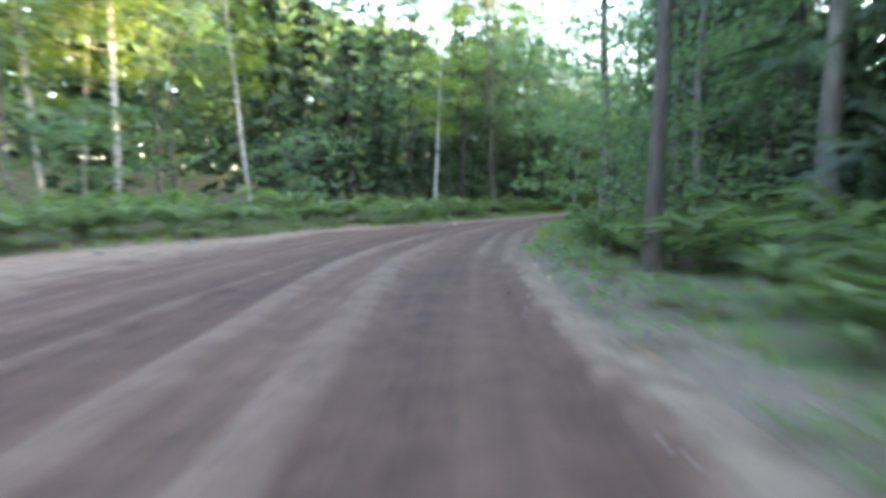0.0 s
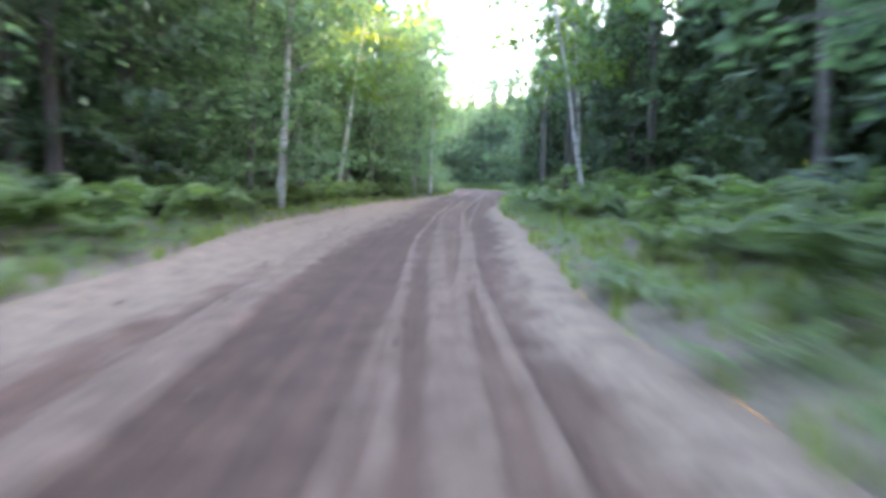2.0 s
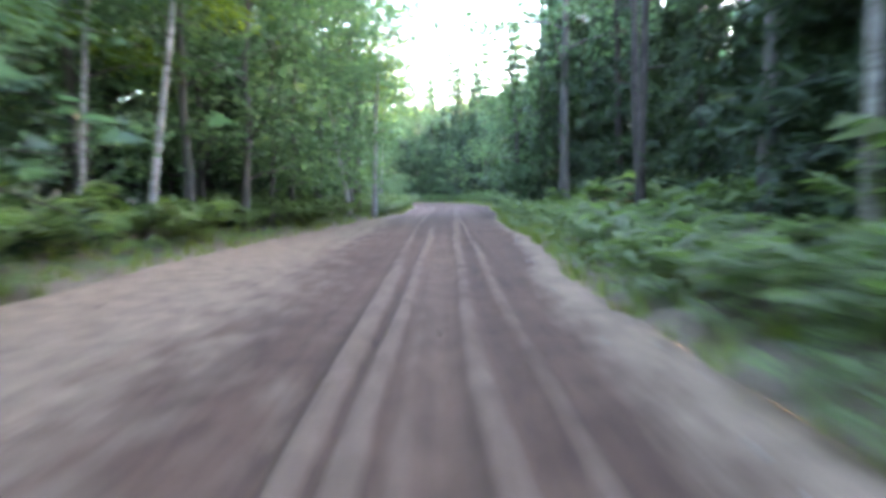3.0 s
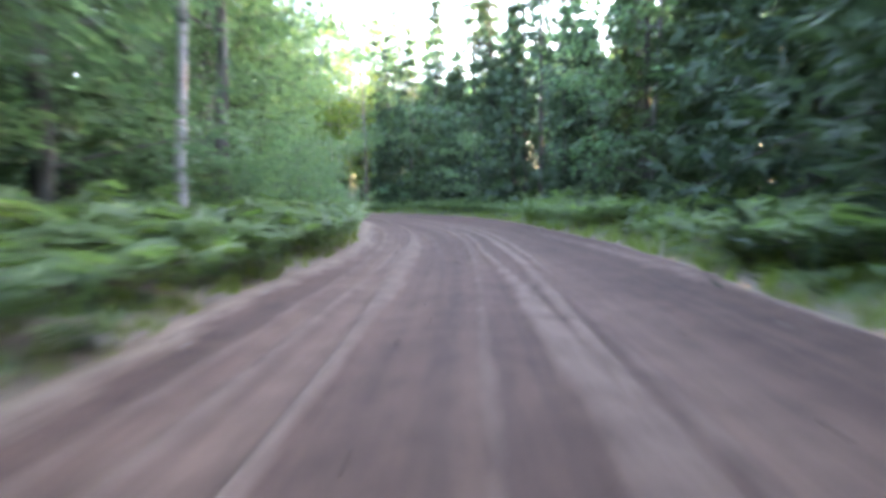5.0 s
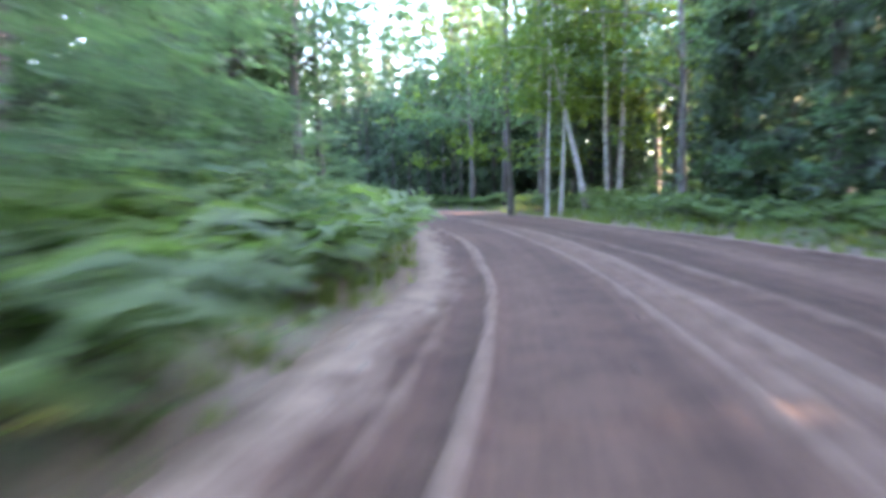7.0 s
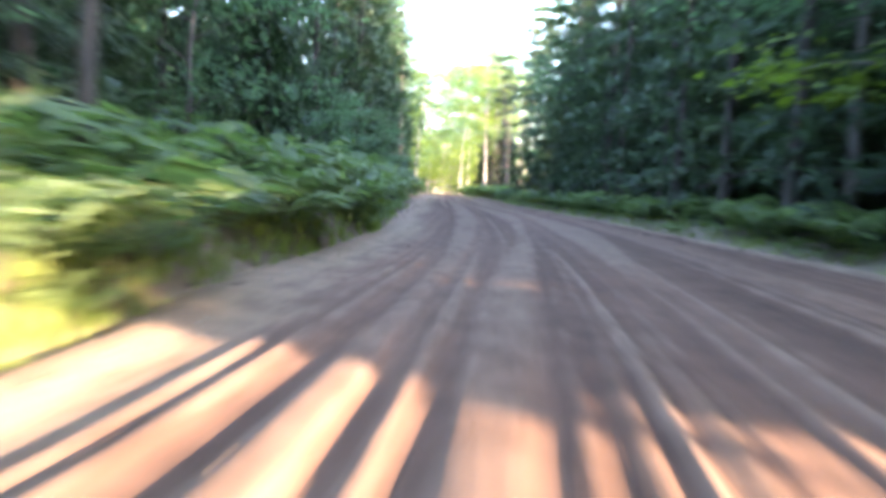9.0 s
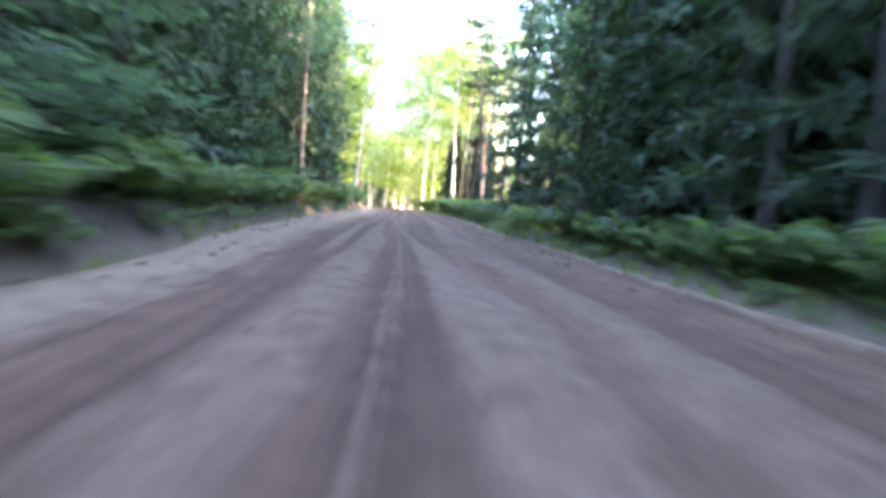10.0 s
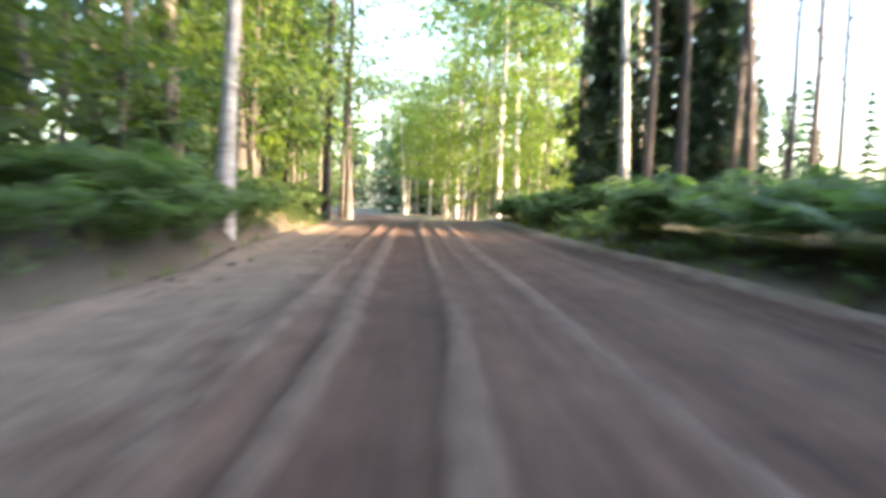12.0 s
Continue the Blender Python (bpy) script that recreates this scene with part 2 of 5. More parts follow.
def leaves(centres, along, size, width, rng, flat=0.35):
    """Pointed leaf blades, one at each centre, pointing along; flat: how far they tip from level."""
    n = len(centres)
    d = along / np.maximum(np.linalg.norm(along, axis=1), 1e-6)[:, None]
    up = np.array([0, 0, 1.0]) + rng.normal(0, flat, (n, 3))
    side = np.cross(d, up)
    side /= np.maximum(np.linalg.norm(side, axis=1), 1e-6)[:, None]
    s = (size * rng.uniform(0.65, 1.35, n))[:, None]
    base, tip = centres - d * s * 0.5, centres + d * s * 0.5
    v = np.stack([base + side * s * width * 0.5, base - side * s * width * 0.5, tip], 1).reshape(-1, 3)
    return v, np.arange(3 * n).reshape(-1, 3)


def sprays(centres, along, size, rng, flat=1.0):
    """Forked twigs of needles: two slender blades from one foot."""
    n = len(centres)
    d = along / np.maximum(np.linalg.norm(along, axis=1), 1e-6)[:, None]
    up = np.array([0, 0, 1.0]) + rng.normal(0, flat, (n, 3))
    side = np.cross(d, up)
    side /= np.maximum(np.linalg.norm(side, axis=1), 1e-6)[:, None]
    nrm = np.cross(side, d)
    s = (size * rng.uniform(0.65, 1.35, n))[:, None]
    foot = centres - d * s * 0.5
    v = []
    for sg in (-0.75, 0.05, 0.8):
        way = d * 0.9 + side * (sg + rng.uniform(-0.2, 0.2, (n, 1))) + nrm * rng.uniform(-0.3, 0.1, (n, 1))
        wide = side * 0.9 - d * sg * 0.5
        v += [foot + way * s * 0.15 + wide * s * 0.12, foot + way * s * 0.2 - wide * s * 0.12, foot + way * s * rng.uniform(0.8, 1.2, (n, 1))]
    v = np.stack(v, 1).reshape(-1, 3)
    k = np.arange(n)[:, None] * 9
    return v, np.concatenate([k + [0, 1, 2], k + [3, 4, 5], k + [6, 7, 8]])


def part(name, data, parent, label=""):
    ob = new(name, data)
    ob.parent = parent
    return tagged(ob, label)


# ---- the line of the road ----
# The way along which all is laid out: s metres along it, v metres to its right.
# The driven line, from behind the start to beyond the end.
LINE_POINTS = [
    (0.0, -45.0), (0.0, -20.0), (0.0, 0.0), (0.24, 12.4), (1.58, 24.6), (4.5, 37.2), (8.7, 49.0), (13.35, 60.1), (18.5, 70.9),
    (26.0, 86.0), (33.5, 101.0), (40.8, 115.1), (47.0, 126.9), (52.0, 137.7), (56.5, 152.0), (59.0, 167.0), (59.5, 182.0),
    (57.9, 197.7), (55.1, 211.0), (51.0, 225.3), (46.0, 239.3), (40.1, 253.5), (33.8, 267.9), (27.8, 282.4), (21.8, 296.8),
    (12.5, 315.0), (3.5, 333.0), (-6.5, 350.5), (-18.0, 367.0), (-31.0, 382.0), (-48.0, 398.0), (-70.0, 415.0),
]
# Along the line: edges of the cleared road, loose sand widths and bank heights on both sides.
EDGE_S = [0, 45, 60, 72, 82, 92, 100, 117, 126, 145, 168, 190, 205, 220, 247, 274, 300, 330, 358, 372, 400, 480]
EDGE_L = [-6.5, -9.0, -10.2, -8.0, -5.2, -5.0, -4.4, -5.6, -5.9, -5.0, -3.0, -3.1, -3.0, -1.7, -2.2, -3.3, -4.0, -5.0, -4.5, -3.8, -4.2, -4.0]
EDGE_R = [1.75, 1.7, 1.4, 1.4, 1.5, 1.6, 1.8, 2.1, 2.0, 2.6, 3.6, 4.4, 5.4, 6.8, 6.2, 8.6, 6.2, 5.1, 5.1, 5.5, 4.6, 4.0]
SAND_L = [0.7, 3.2, 3.4, 1.0, 0.6, 1.4, 1.6, 3.6, 3.8, 2.5, 0.45, 0.7, 0.95, 0.7, 1.0, 1.3, 1.1, 2.5, 2.8, 2.5, 1.5, 1.0]
SAND_R = [0.5, 0.62, 0.34, 0.30, 0.45, 0.62, 0.85, 0.9, 0.7, 0.4, 0.25, 0.25, 0.3, 0.4, 0.6, 0.9, 0.6, 0.5, 0.6, 0.7, 0.8, 1.0]
BANK_L = [0.2, 0.2, 0.25, 0.25, 0.30, 0.30, 0.30, 0.30, 0.30, 0.30, 0.25, 0.3, 0.4, 0.5, 0.6, 0.75, 0.8, 0.75, 0.9, 0.95, 0.4, 0.2]
BANK_R = [0.10, 0.10, 0.15, 0.15, 0.15, 0.15, 0.2, 0.2, 0.25, 0.25, 0.25, 0.3, 0.4, 0.4, 0.35, 0.35, 0.35, 0.4, 0.5, 0.5, 0.3, 0.2]
LINE = np.array(LINE_POINTS, float)


def smooth_line(p, step=0.5):
    seg = np.r_[0, np.cumsum(np.hypot(*np.diff(p, axis=0).T))]
    s = np.arange(0, seg[-1], step)
    xy = np.stack([np.interp(s, seg, p[:, k]) for k in (0, 1)], -1)
    w = np.hanning(49)
    w /= w.sum()
    pad = np.concatenate([xy[0] - (xy[1] - xy[0]) * np.arange(24, 0, -1)[:, None], xy, xy[-1] + (xy[-1] - xy[-2]) * np.arange(1, 25)[:, None]])
    return np.stack([np.convolve(pad[:, k], w, "valid") for k in (0, 1)], -1)


WAY = smooth_line(LINE)
WAY_S = np.r_[0, np.cumsum(np.hypot(*np.diff(WAY, axis=0).T))]
_t = np.gradient(WAY, axis=0)
WAY_T = _t / np.linalg.norm(_t, axis=1)[:, None]
LENGTH = WAY_S[-1]


def place(s, v):
    """World x, y of a place s along and v to the right of the way."""
    s, v = np.asarray(s, float), np.asarray(v, float)
    c = np.stack([np.interp(s, WAY_S, WAY[:, k]) for k in (0, 1)], -1)
    t = np.stack([np.interp(s, WAY_S, WAY_T[:, k]) for k in (0, 1)], -1)
    return c + np.stack([t[..., 1], -t[..., 0]], -1) * v[..., None]


def along(x, y):
    """s and v of a world place."""
    k = int(np.hypot(WAY[:, 0] - x, WAY[:, 1] - y).argmin())
    return float(WAY_S[k]), float((x - WAY[k, 0]) * WAY_T[k, 1] - (y - WAY[k, 1]) * WAY_T[k, 0])


def left_edge(s):
    return np.interp(s, EDGE_S, EDGE_L) + 0.16 * np.sin(s * 0.31) + 0.06 * np.sin(s * 0.83 + 1) + 0.02 * np.sin(s * 2.3)


def right_edge(s):
    return np.interp(s, EDGE_S, EDGE_R) + 0.14 * np.sin(s * 0.27 + 2) + 0.05 * np.sin(s * 0.91) + 0.02 * np.sin(s * 2.1 + 1)


def wobble(x, y, scale, seed):
    """Smooth uneven relief, about -1 to 1."""
    r = np.random.RandomState(seed)
    out = 0
    for k in range(6):
        a, f, ph = r.uniform(0, 2 * np.pi), scale * r.uniform(0.5, 1.8), r.uniform(0, 6.3)
        out = out + np.sin((x * np.cos(a) + y * np.sin(a)) * f + ph)
    return out / 3.0


# Pale ridges of loose sand that the wheels have thrown up: s along the road, v across it, width.
RIDGE_A = [(30, -2.0, 0.4), (49, -2.15, 0.42), (61, -2.6, 0.43), (74, -2.5, 0.22), (87, -2.5, 0.2), (99, -3.0, 0.3)]
RIDGE_B = [(30, -0.9, 0.3), (49, -1.05, 0.36), (61, -1.5, 0.57), (74, -1.45, 0.54), (87, -1.68, 0.36), (99, -1.93, 0.5), (111, -2.44, 0.5), (123, -3.1, 0.6)]
RIDGE_C = [(58, 0.12, 0.33), (65, 0.14, 0.3), (74, -0.13, 0.2), (87, -0.13, 0.14), (99, 0.05, 0.35), (111, -0.11, 0.3), (123, -0.49, 0.18), (148, -0.3, 0.16)]
RIDGE_D = [(85, -0.35, 0.1), (99, -0.27, 0.07), (111, -0.6, 0.1), (123, -0.78, 0.2), (148, -0.9, 0.2), (173, -1.03, 0.14), (186, -1.13, 0.5), (198, -0.95, 0.16), (208.4, -0.77, 0.14), (211, -0.53, 0.16), (216.5, -0.22, 0.15), (228, -0.3, 0.2), (242, -0.8, 0.3), (259, -1.09, 0.4)]
RIDGE_E = [(57, 0.78, 0.33), (65, 0.86, 0.35), (74, 0.6, 0.46), (87, 0.28, 0.28), (96, 0.18, 0.16), (111, 0.45, 0.22), (123, 0.22, 0.18), (148, 0.6, 0.25), (173, 0.94, 0.37), (186, 0.59, 0.17), (198, 0.84, 0.11), (205, 0.8, 0.1)]
RIDGE_F = [(80, 0.55, 0.07), (93, 0.5, 0.08), (104, 0.5, 0.1), (180, 1.15, 0.2), (186, 1.21, 0.22), (198, 1.33, 0.18), (208.4, 1.2, 0.15), (211, 1.38, 0.15), (214, 1.57, 0.15), (235, 1.3, 0.2), (259, 1.04, 0.28), (275, 1.3, 0.2)]
RIDGE_G = [(180, 1.5, 0.16), (186, 1.54, 0.19), (198, 1.81, 0.14), (209, 1.73, 0.14), (212, 1.85, 0.14), (215.4, 2.2, 0.16), (235, 2.1, 0.3), (259, 2.16, 0.48), (272, 2.5, 0.3)]
RIDGE_H = [(259, -1.09, 0.4), (275, -1.1, 0.3), (291, -1.12, 0.64), (306, -1.11, 1.1), (320, -0.85, 0.66), (336, -0.94, 0.26), (352, -0.8, 0.25), (367, -0.62, 0.28), (395, -0.7, 0.3)]
RIDGE_I = [(252, 0.22, 0.12), (263, 0.1, 0.2), (276, -0.1, 0.6), (291, 0.6, 0.38), (306, 1.1, 1.1), (320, 0.4, 0.34), (336, -0.37, 0.3), (352, 0.1, 0.5), (367, 0.44, 0.22), (395, 0.4, 0.25)]
RIDGE_J = [(280, 2.0, 0.5), (291, 2.5, 1.3), (306, 2.73, 0.95), (320, 1.8, 1.1), (336, 2.07, 1.0), (352, 1.8, 0.6), (367, 1.58, 0.3), (395, 1.5, 0.3)]
RIDGE_K = [(314, -1.75, 0.4), (320, -1.72, 0.42), (330, -1.7, 0.35), (352, -1.4, 0.2), (367, -1.21, 0.18), (395, -1.3, 0.2)]
RIDGES = [RIDGE_A, RIDGE_B, RIDGE_C, RIDGE_D, RIDGE_E, RIDGE_F, RIDGE_G, RIDGE_H, RIDGE_I, RIDGE_J, RIDGE_K]
# Fainter tread lines between them: where each one lies across the road, its width and its own phase.
TREADS = [(-6.6, 0.30, 0.4), (-5.4, 0.22, 1.9), (-4.3, 0.26, 5.2), (-3.2, 0.16, 3.1), (-2.35, 0.14, 0.9), (-1.3, 0.10, 4.4), (-0.45, 0.09, 2.2), (0.2, 0.09, 5.9), (1.0, 0.10, 1.2), (1.9, 0.14, 3.6), (2.8, 0.18, 0.2), (3.7, 0.26, 2.7), (4.8, 0.24, 4.9), (6.0, 0.30, 1.5)]


def ridges(s, v):
    s, v = np.broadcast_arrays(np.asarray(s, float), np.asarray(v, float))
    out = np.zeros(s.shape)
    for k, line in enumerate(RIDGES):
        rs, rv, rw = np.array(line).T
        mid = np.interp(s, rs, rv) + 0.03 * np.sin(s / 6.1 + 2 * k) + 0.02 * np.sin(s / 1.9 + 5 * k)
        wide = 0.56 * np.maximum(np.interp(s, rs, rw), 0.14) * (1 + 0.15 * np.sin(s / 4.3 + 3 * k))
        much = np.clip((s - rs[0]) / 6 + 0.5, 0, 1) * np.clip((rs[-1] - s) / 6 + 0.5, 0, 1) * (0.86 + 0.14 * np.sin(s / 8.0 + 1.7 * k))
        out = np.maximum(out, much * np.exp(-((v - mid) / wide) ** 4))
    out = out * np.clip(0.88 + 0.30 * wobble(0.55 * s, 2.2 * v, 1.0, 17), 0.45, 1.0)      # thin in places
    for c, w, ph in TREADS:
        mid = c + 0.36 * np.sin(s / 26.0 + ph) + 0.06 * np.sin(s / 11.0 + 2.3 * ph)
        much = np.clip(0.20 + 0.32 * np.sin(s / 17.0 + 3.7 * ph) + 0.08 * np.sin(s / 5.1 + ph), 0, 1)
        out = np.maximum(out, much * np.exp(-((v - mid) / w) ** 2))
    deep = np.clip(1 - np.abs(s - 275) / 16, 0, 1)       # churned sand in the sunlit hollow
    for k in range(30):
        mid = -3.4 + 0.36 * k + 0.10 * math.sin(2.1 * k) + 0.08 * np.sin(s / 6.0 + k)
        out = np.maximum(out, deep * (0.55 + 0.45 * math.sin(1.7 * k)) * np.exp(-((v - mid) / 0.085) ** 2))
    return out


def ground_z(s, v):
    """Height of the ground: the road bed with its ruts, a low berm at each edge, a bank beyond."""
    s, v = np.asarray(s, float), np.asarray(v, float)
    le, re = left_edge(s), right_edge(s)
    out = np.maximum(le - v, v - re)                     # metres beyond the edge, negative on the road
    xy = place(s, v)
    inside = np.clip(-out / 1.2, 0, 1)
    rut = (0.075 - 0.015 * np.clip(1 - np.abs(s - 275) / 16, 0, 1)) * ridges(s, v) - 0.05 * ridges(s + 400, v + 0.45) + 0.015 * np.sin(v * 2.3 + 0.8 * np.sin(s * 0.045)) + 0.010 * wobble(xy[..., 0], xy[..., 1], 2.2, 9)
    berm = 0.07 * np.exp(-((out + 0.35) / 0.30) ** 2)
    high = np.where(v < 0, np.interp(s, EDGE_S, BANK_L), np.interp(s, EDGE_S, BANK_R))
    steep = np.where(v < 0, np.interp(s, [275, 295, 375, 390], [1.6, 0.75, 0.75, 1.6]), np.interp(s, [285, 300, 375, 390], [1.6, 1.0, 1.0, 1.6]))
    bank = high * np.clip(out / steep, 0, 1) ** 0.8
    bumps = (0.05 + 0.10 * np.clip(out / 6, 0, 1)) * wobble(xy[..., 0], xy[..., 1], 0.9, 3) * np.clip(out / 1.0, 0, 1)
    hills = 0.5 * wobble(xy[..., 0], xy[..., 1], 0.08, 5) * np.clip((out - 6) / 20, 0, 1)
    crest = np.clip((s - 394) / 40, 0, 1)
    # added rise of 5 m behind the trees, to block the low sky
    rise = np.clip((out - 16) / 32, 0, 1)
    hills = hills + 5.0 * rise * rise * np.where(v < 0, 1.0, np.clip((352 - s) / 20, 0, 1) * np.clip(np.abs(s - 232) / 25 - 0.4, 0, 1))
    return inside * rut + berm + bank + bumps + hills - 1.6 * crest * crest * (3 - 2 * crest)


# ---- ground and road ----
def build_ground():
    s = np.arange(0, LENGTH - 0.1, 1.0)
    off = np.array([0, 0.25, 0.5, 0.8, 1.2, 1.7, 2.4, 3.3, 4.5, 6, 8, 11, 15, 20, 27, 36, 48])
    sides = []
    for sign, edge in ((-1, left_edge), (1, right_edge)):
        vv = edge(s)[:, None] + sign * off[None]
        ss = np.repeat(s[:, None], len(off), 1)
        sides.append(np.concatenate([place(ss, vv), ground_z(ss, vv)[..., None]], -1))
    n, m = len(s), len(off)
    quad = lambda flip: np.array([[(a * m + b, (a + 1) * m + b, (a + 1) * m + b + 1, a * m + b + 1)[:: -1 if flip else 1] for b in range(m - 1)] for a in range(n - 1)]).reshape(-1, 4)
    verts = [sides[0].reshape(-1, 3), sides[1].reshape(-1, 3)]
    faces = [quad(False), quad(True) + n * m]
    # the rim of the strip, from which the sheet goes on to the horizon
    rim = np.concatenate([n * m + np.arange(n) * m + m - 1, n * m + (n - 1) * m + np.arange(m - 1)[::-1], (n - 1) * m + np.arange(m), np.arange(n - 1)[::-1] * m + m - 1, np.arange(m - 1)[::-1], n * m + np.arange(m - 1)])
    rim = rim[np.r_[True, np.diff(rim) != 0]]
    me = mesh_from("ground", np.concatenate(verts), np.concatenate(faces), [SOIL], smooth=True)
    bm = bmesh.new()
    bm.from_mesh(me)
    bm.verts.ensure_lookup_table()
    loop = [bm.verts[int(k)] for k in rim]
    far = [bm.verts.new((20 + 2600 * math.cos(k * math.pi / 12), 190 + 2600 * math.sin(k * math.pi / 12), -2.0)) for k in range(24)]
    edges = []
    for ring in (loop, far):
        for u, w in zip(ring, ring[1:] + ring[:1]):
            edges.append(bm.edges.get((u, w)) or bm.edges.new((u, w)))
    made = bmesh.ops.triangle_fill(bm, use_beauty=True, use_dissolve=False, edges=edges, normal=(0, 0, 1))
    for face in made["geom"]:
        if isinstance(face, bmesh.types.BMFace):
            face.smooth = True
            if face.normal.z < 0:
                face.normal_flip()
    bm.to_mesh(me)
    bm.free()
    verge = me.attributes.new("verge", "FLOAT", "POINT")
    bare = np.concatenate([np.tile(np.clip(0.85 - off / 1.1, 0, 1), n), np.clip(0.9 - off[None] / np.interp(s, [0, 80, 120, 150, 250, 280, 480], [1.7, 1.7, 1.2, 0.7, 0.7, 1.3, 1.2])[:, None], 0, 1).ravel()])
    verge.data.foreach_set("value", np.r_[bare, np.zeros(len(me.vertices) - len(bare))].astype(np.float32))
    dark_cut = me.attributes.new("dark_cut", "FLOAT", "POINT")
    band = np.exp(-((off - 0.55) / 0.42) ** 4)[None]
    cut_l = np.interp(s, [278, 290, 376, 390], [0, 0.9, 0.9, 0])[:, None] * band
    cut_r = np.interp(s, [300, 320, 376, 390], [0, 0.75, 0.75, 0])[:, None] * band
    dark_cut.data.foreach_set("value", np.r_[cut_l.ravel(), cut_r.ravel(), np.zeros(len(me.vertices) - 2 * cut_l.size)].astype(np.float32))
    tagged(new("ground", me), "uneven forest floor with leaf litter, moss and grass", "ground", kind="structure")

    s = np.arange(0, LENGTH - 0.1, 1.2)
    across = np.linspace(0, 1, 231)
    le, re = left_edge(s)[:, None], right_edge(s)[:, None]
    vv = le + (re - le) * across[None]
    ss = np.repeat(s[:, None], len(across), 1)
    v = np.concatenate([place(ss, vv), ground_z(ss, vv)[..., None]], -1).reshape(-1, 3)
    n, m = len(s), len(across)
    a, b = np.meshgrid(np.arange(n - 1), np.arange(m - 1), indexing="ij")
    f = np.stack([a * m + b, a * m + b + 1, (a + 1) * m + b + 1, (a + 1) * m + b], -1).reshape(-1, 4)
    me = mesh_from("road", v, f, [DIRT], smooth=True)
    uv = me.uv_layers.new(name="road")
    pairs = np.stack([vv.ravel(), ss.ravel()], -1)[f.ravel()]
    uv.data.foreach_set("uv", pairs.astype(np.float32).ravel())
    loose = me.attributes.new("loose", "FLOAT", "POINT")
    lw, rw = np.interp(s, EDGE_S, SAND_L)[:, None], np.interp(s, EDGE_S, SAND_R)[:, None]
    amount = np.clip(1.0 - np.minimum((vv - le) / (2 * lw), (re - vv) / (2 * rw)), 0, 1)
    loose.data.foreach_set("value", amount.astype(np.float32).ravel())
    ridge = me.attributes.new("ridge", "FLOAT", "POINT")
    ridge.data.foreach_set("value", ridges(ss, vv).astype(np.float32).ravel())
    # darkest from 172 to 262, palest from 288 on
    bed_tone = me.attributes.new("bed_tone", "FLOAT", "POINT")
    bed_tone.data.foreach_set("value", np.interp(ss, [0, 150, 172, 262, 288, 480], [0.25, 0.25, 0.0, 0.05, 0.9, 0.6]).astype(np.float32).ravel())
    tagged(new("road", me), "packed sandy dirt road with pale ruts and loose sand shoulders", "road", kind="structure")


# ---- trees ----
def trunk_line(rng, height, lean, bend, n=9):
    z = np.linspace(-0.3, height, n)
    a = rng.uniform(0, 6.28)
    off = lean * np.maximum(z, 0) / height
    x = off * np.cos(a) + np.r_[0, 0, np.cumsum(rng.normal(0, bend, n - 2))]
    y = off * np.sin(a) + np.r_[0, 0, np.cumsum(rng.normal(0, bend, n - 2))]
    return np.stack([x, y, z], -1)


def broad_tree(seed, height, radius, base, spread, clumps, per, leaf, lean=0.4, limbs=14, droop=0.0, sides=8):
    """Trunk and crown of a broad-leaved tree: limbs from the bole, leaf sprays in level layers along them."""
    rng = np.random.RandomState(seed)
    line = trunk_line(rng, height, lean, 0.05 * height / 12)
    z = line[:, 2]
    rad = radius * (1 - 0.88 * np.clip(z / height, 0, 1) ** 1.1)
    rad[0] *= 1.5
    rad[1] *= 1.05
    bole, wood = tube(line, rad, sides, rng, 0.05), []
    centres, ways = [], []
    each = max(1, clumps // limbs)
    for k in range(limbs):
        t = base + (0.97 - base) * (k + rng.uniform(0, 0.8)) / limbs
        zz = t * height
        o = np.array([np.interp(zz, z, line[:, 0]), np.interp(zz, z, line[:, 1]), zz])
        a = k * 2.4 + rng.uniform(-0.5, 0.5)
        reach = spread * (0.45 + 0.75 * math.sin(math.pi * min(1, (1 - t) / (1 - base) * 0.75 + 0.15))) * rng.uniform(0.7, 1.2)
        d = np.array([math.cos(a), math.sin(a), 0])
        rise = reach * (rng.uniform(0.15, 0.55) - droop)
        q = np.linspace(0, 1, 5)[:, None]
        limb = o + d * reach * q + np.array([0, 0, 1]) * rise * (q ** 0.8 - 0.5 * q ** 2 * (0.4 + droop)) + rng.normal(0, 0.04 * reach, (5, 3)) * q
        wood.append(tube(limb, np.interp(zz, z, rad) * 0.42 * (1 - 0.85 * q[:, 0]) + 0.006, 3))
        for c in range(each):
            w = rng.uniform(0.25, 1.08)
            p = o + (limb[-1] - o) * min(w, 1) + np.array([0, 0, np.interp(w, q[:, 0], limb[:, 2]) - (o + (limb[-1] - o) * min(w, 1))[2]])
            p = p + rng.normal(0, 1, 3) * np.array([0.28, 0.28, 0.10]) * reach * 0.8
            size = rng.uniform(0.55, 1.1) * spread * 0.22
            g = rng.normal(0, 1, (per, 3)) * np.array([size, size, size * 0.32])
            g[:, 2] -= droop * np.abs(rng.normal(0, 0.8, per))
            centres.append(p + g)
            ways.append(d * 0.6 + g * np.array([1, 1, 0.3]) / size + np.array([0, 0, -0.25 - droop]))
    cv, cf = leaves(np.concatenate(centres), np.concatenate(ways), leaf, 0.8, rng, 0.6)
    return bole, joined(wood), (cv, cf)


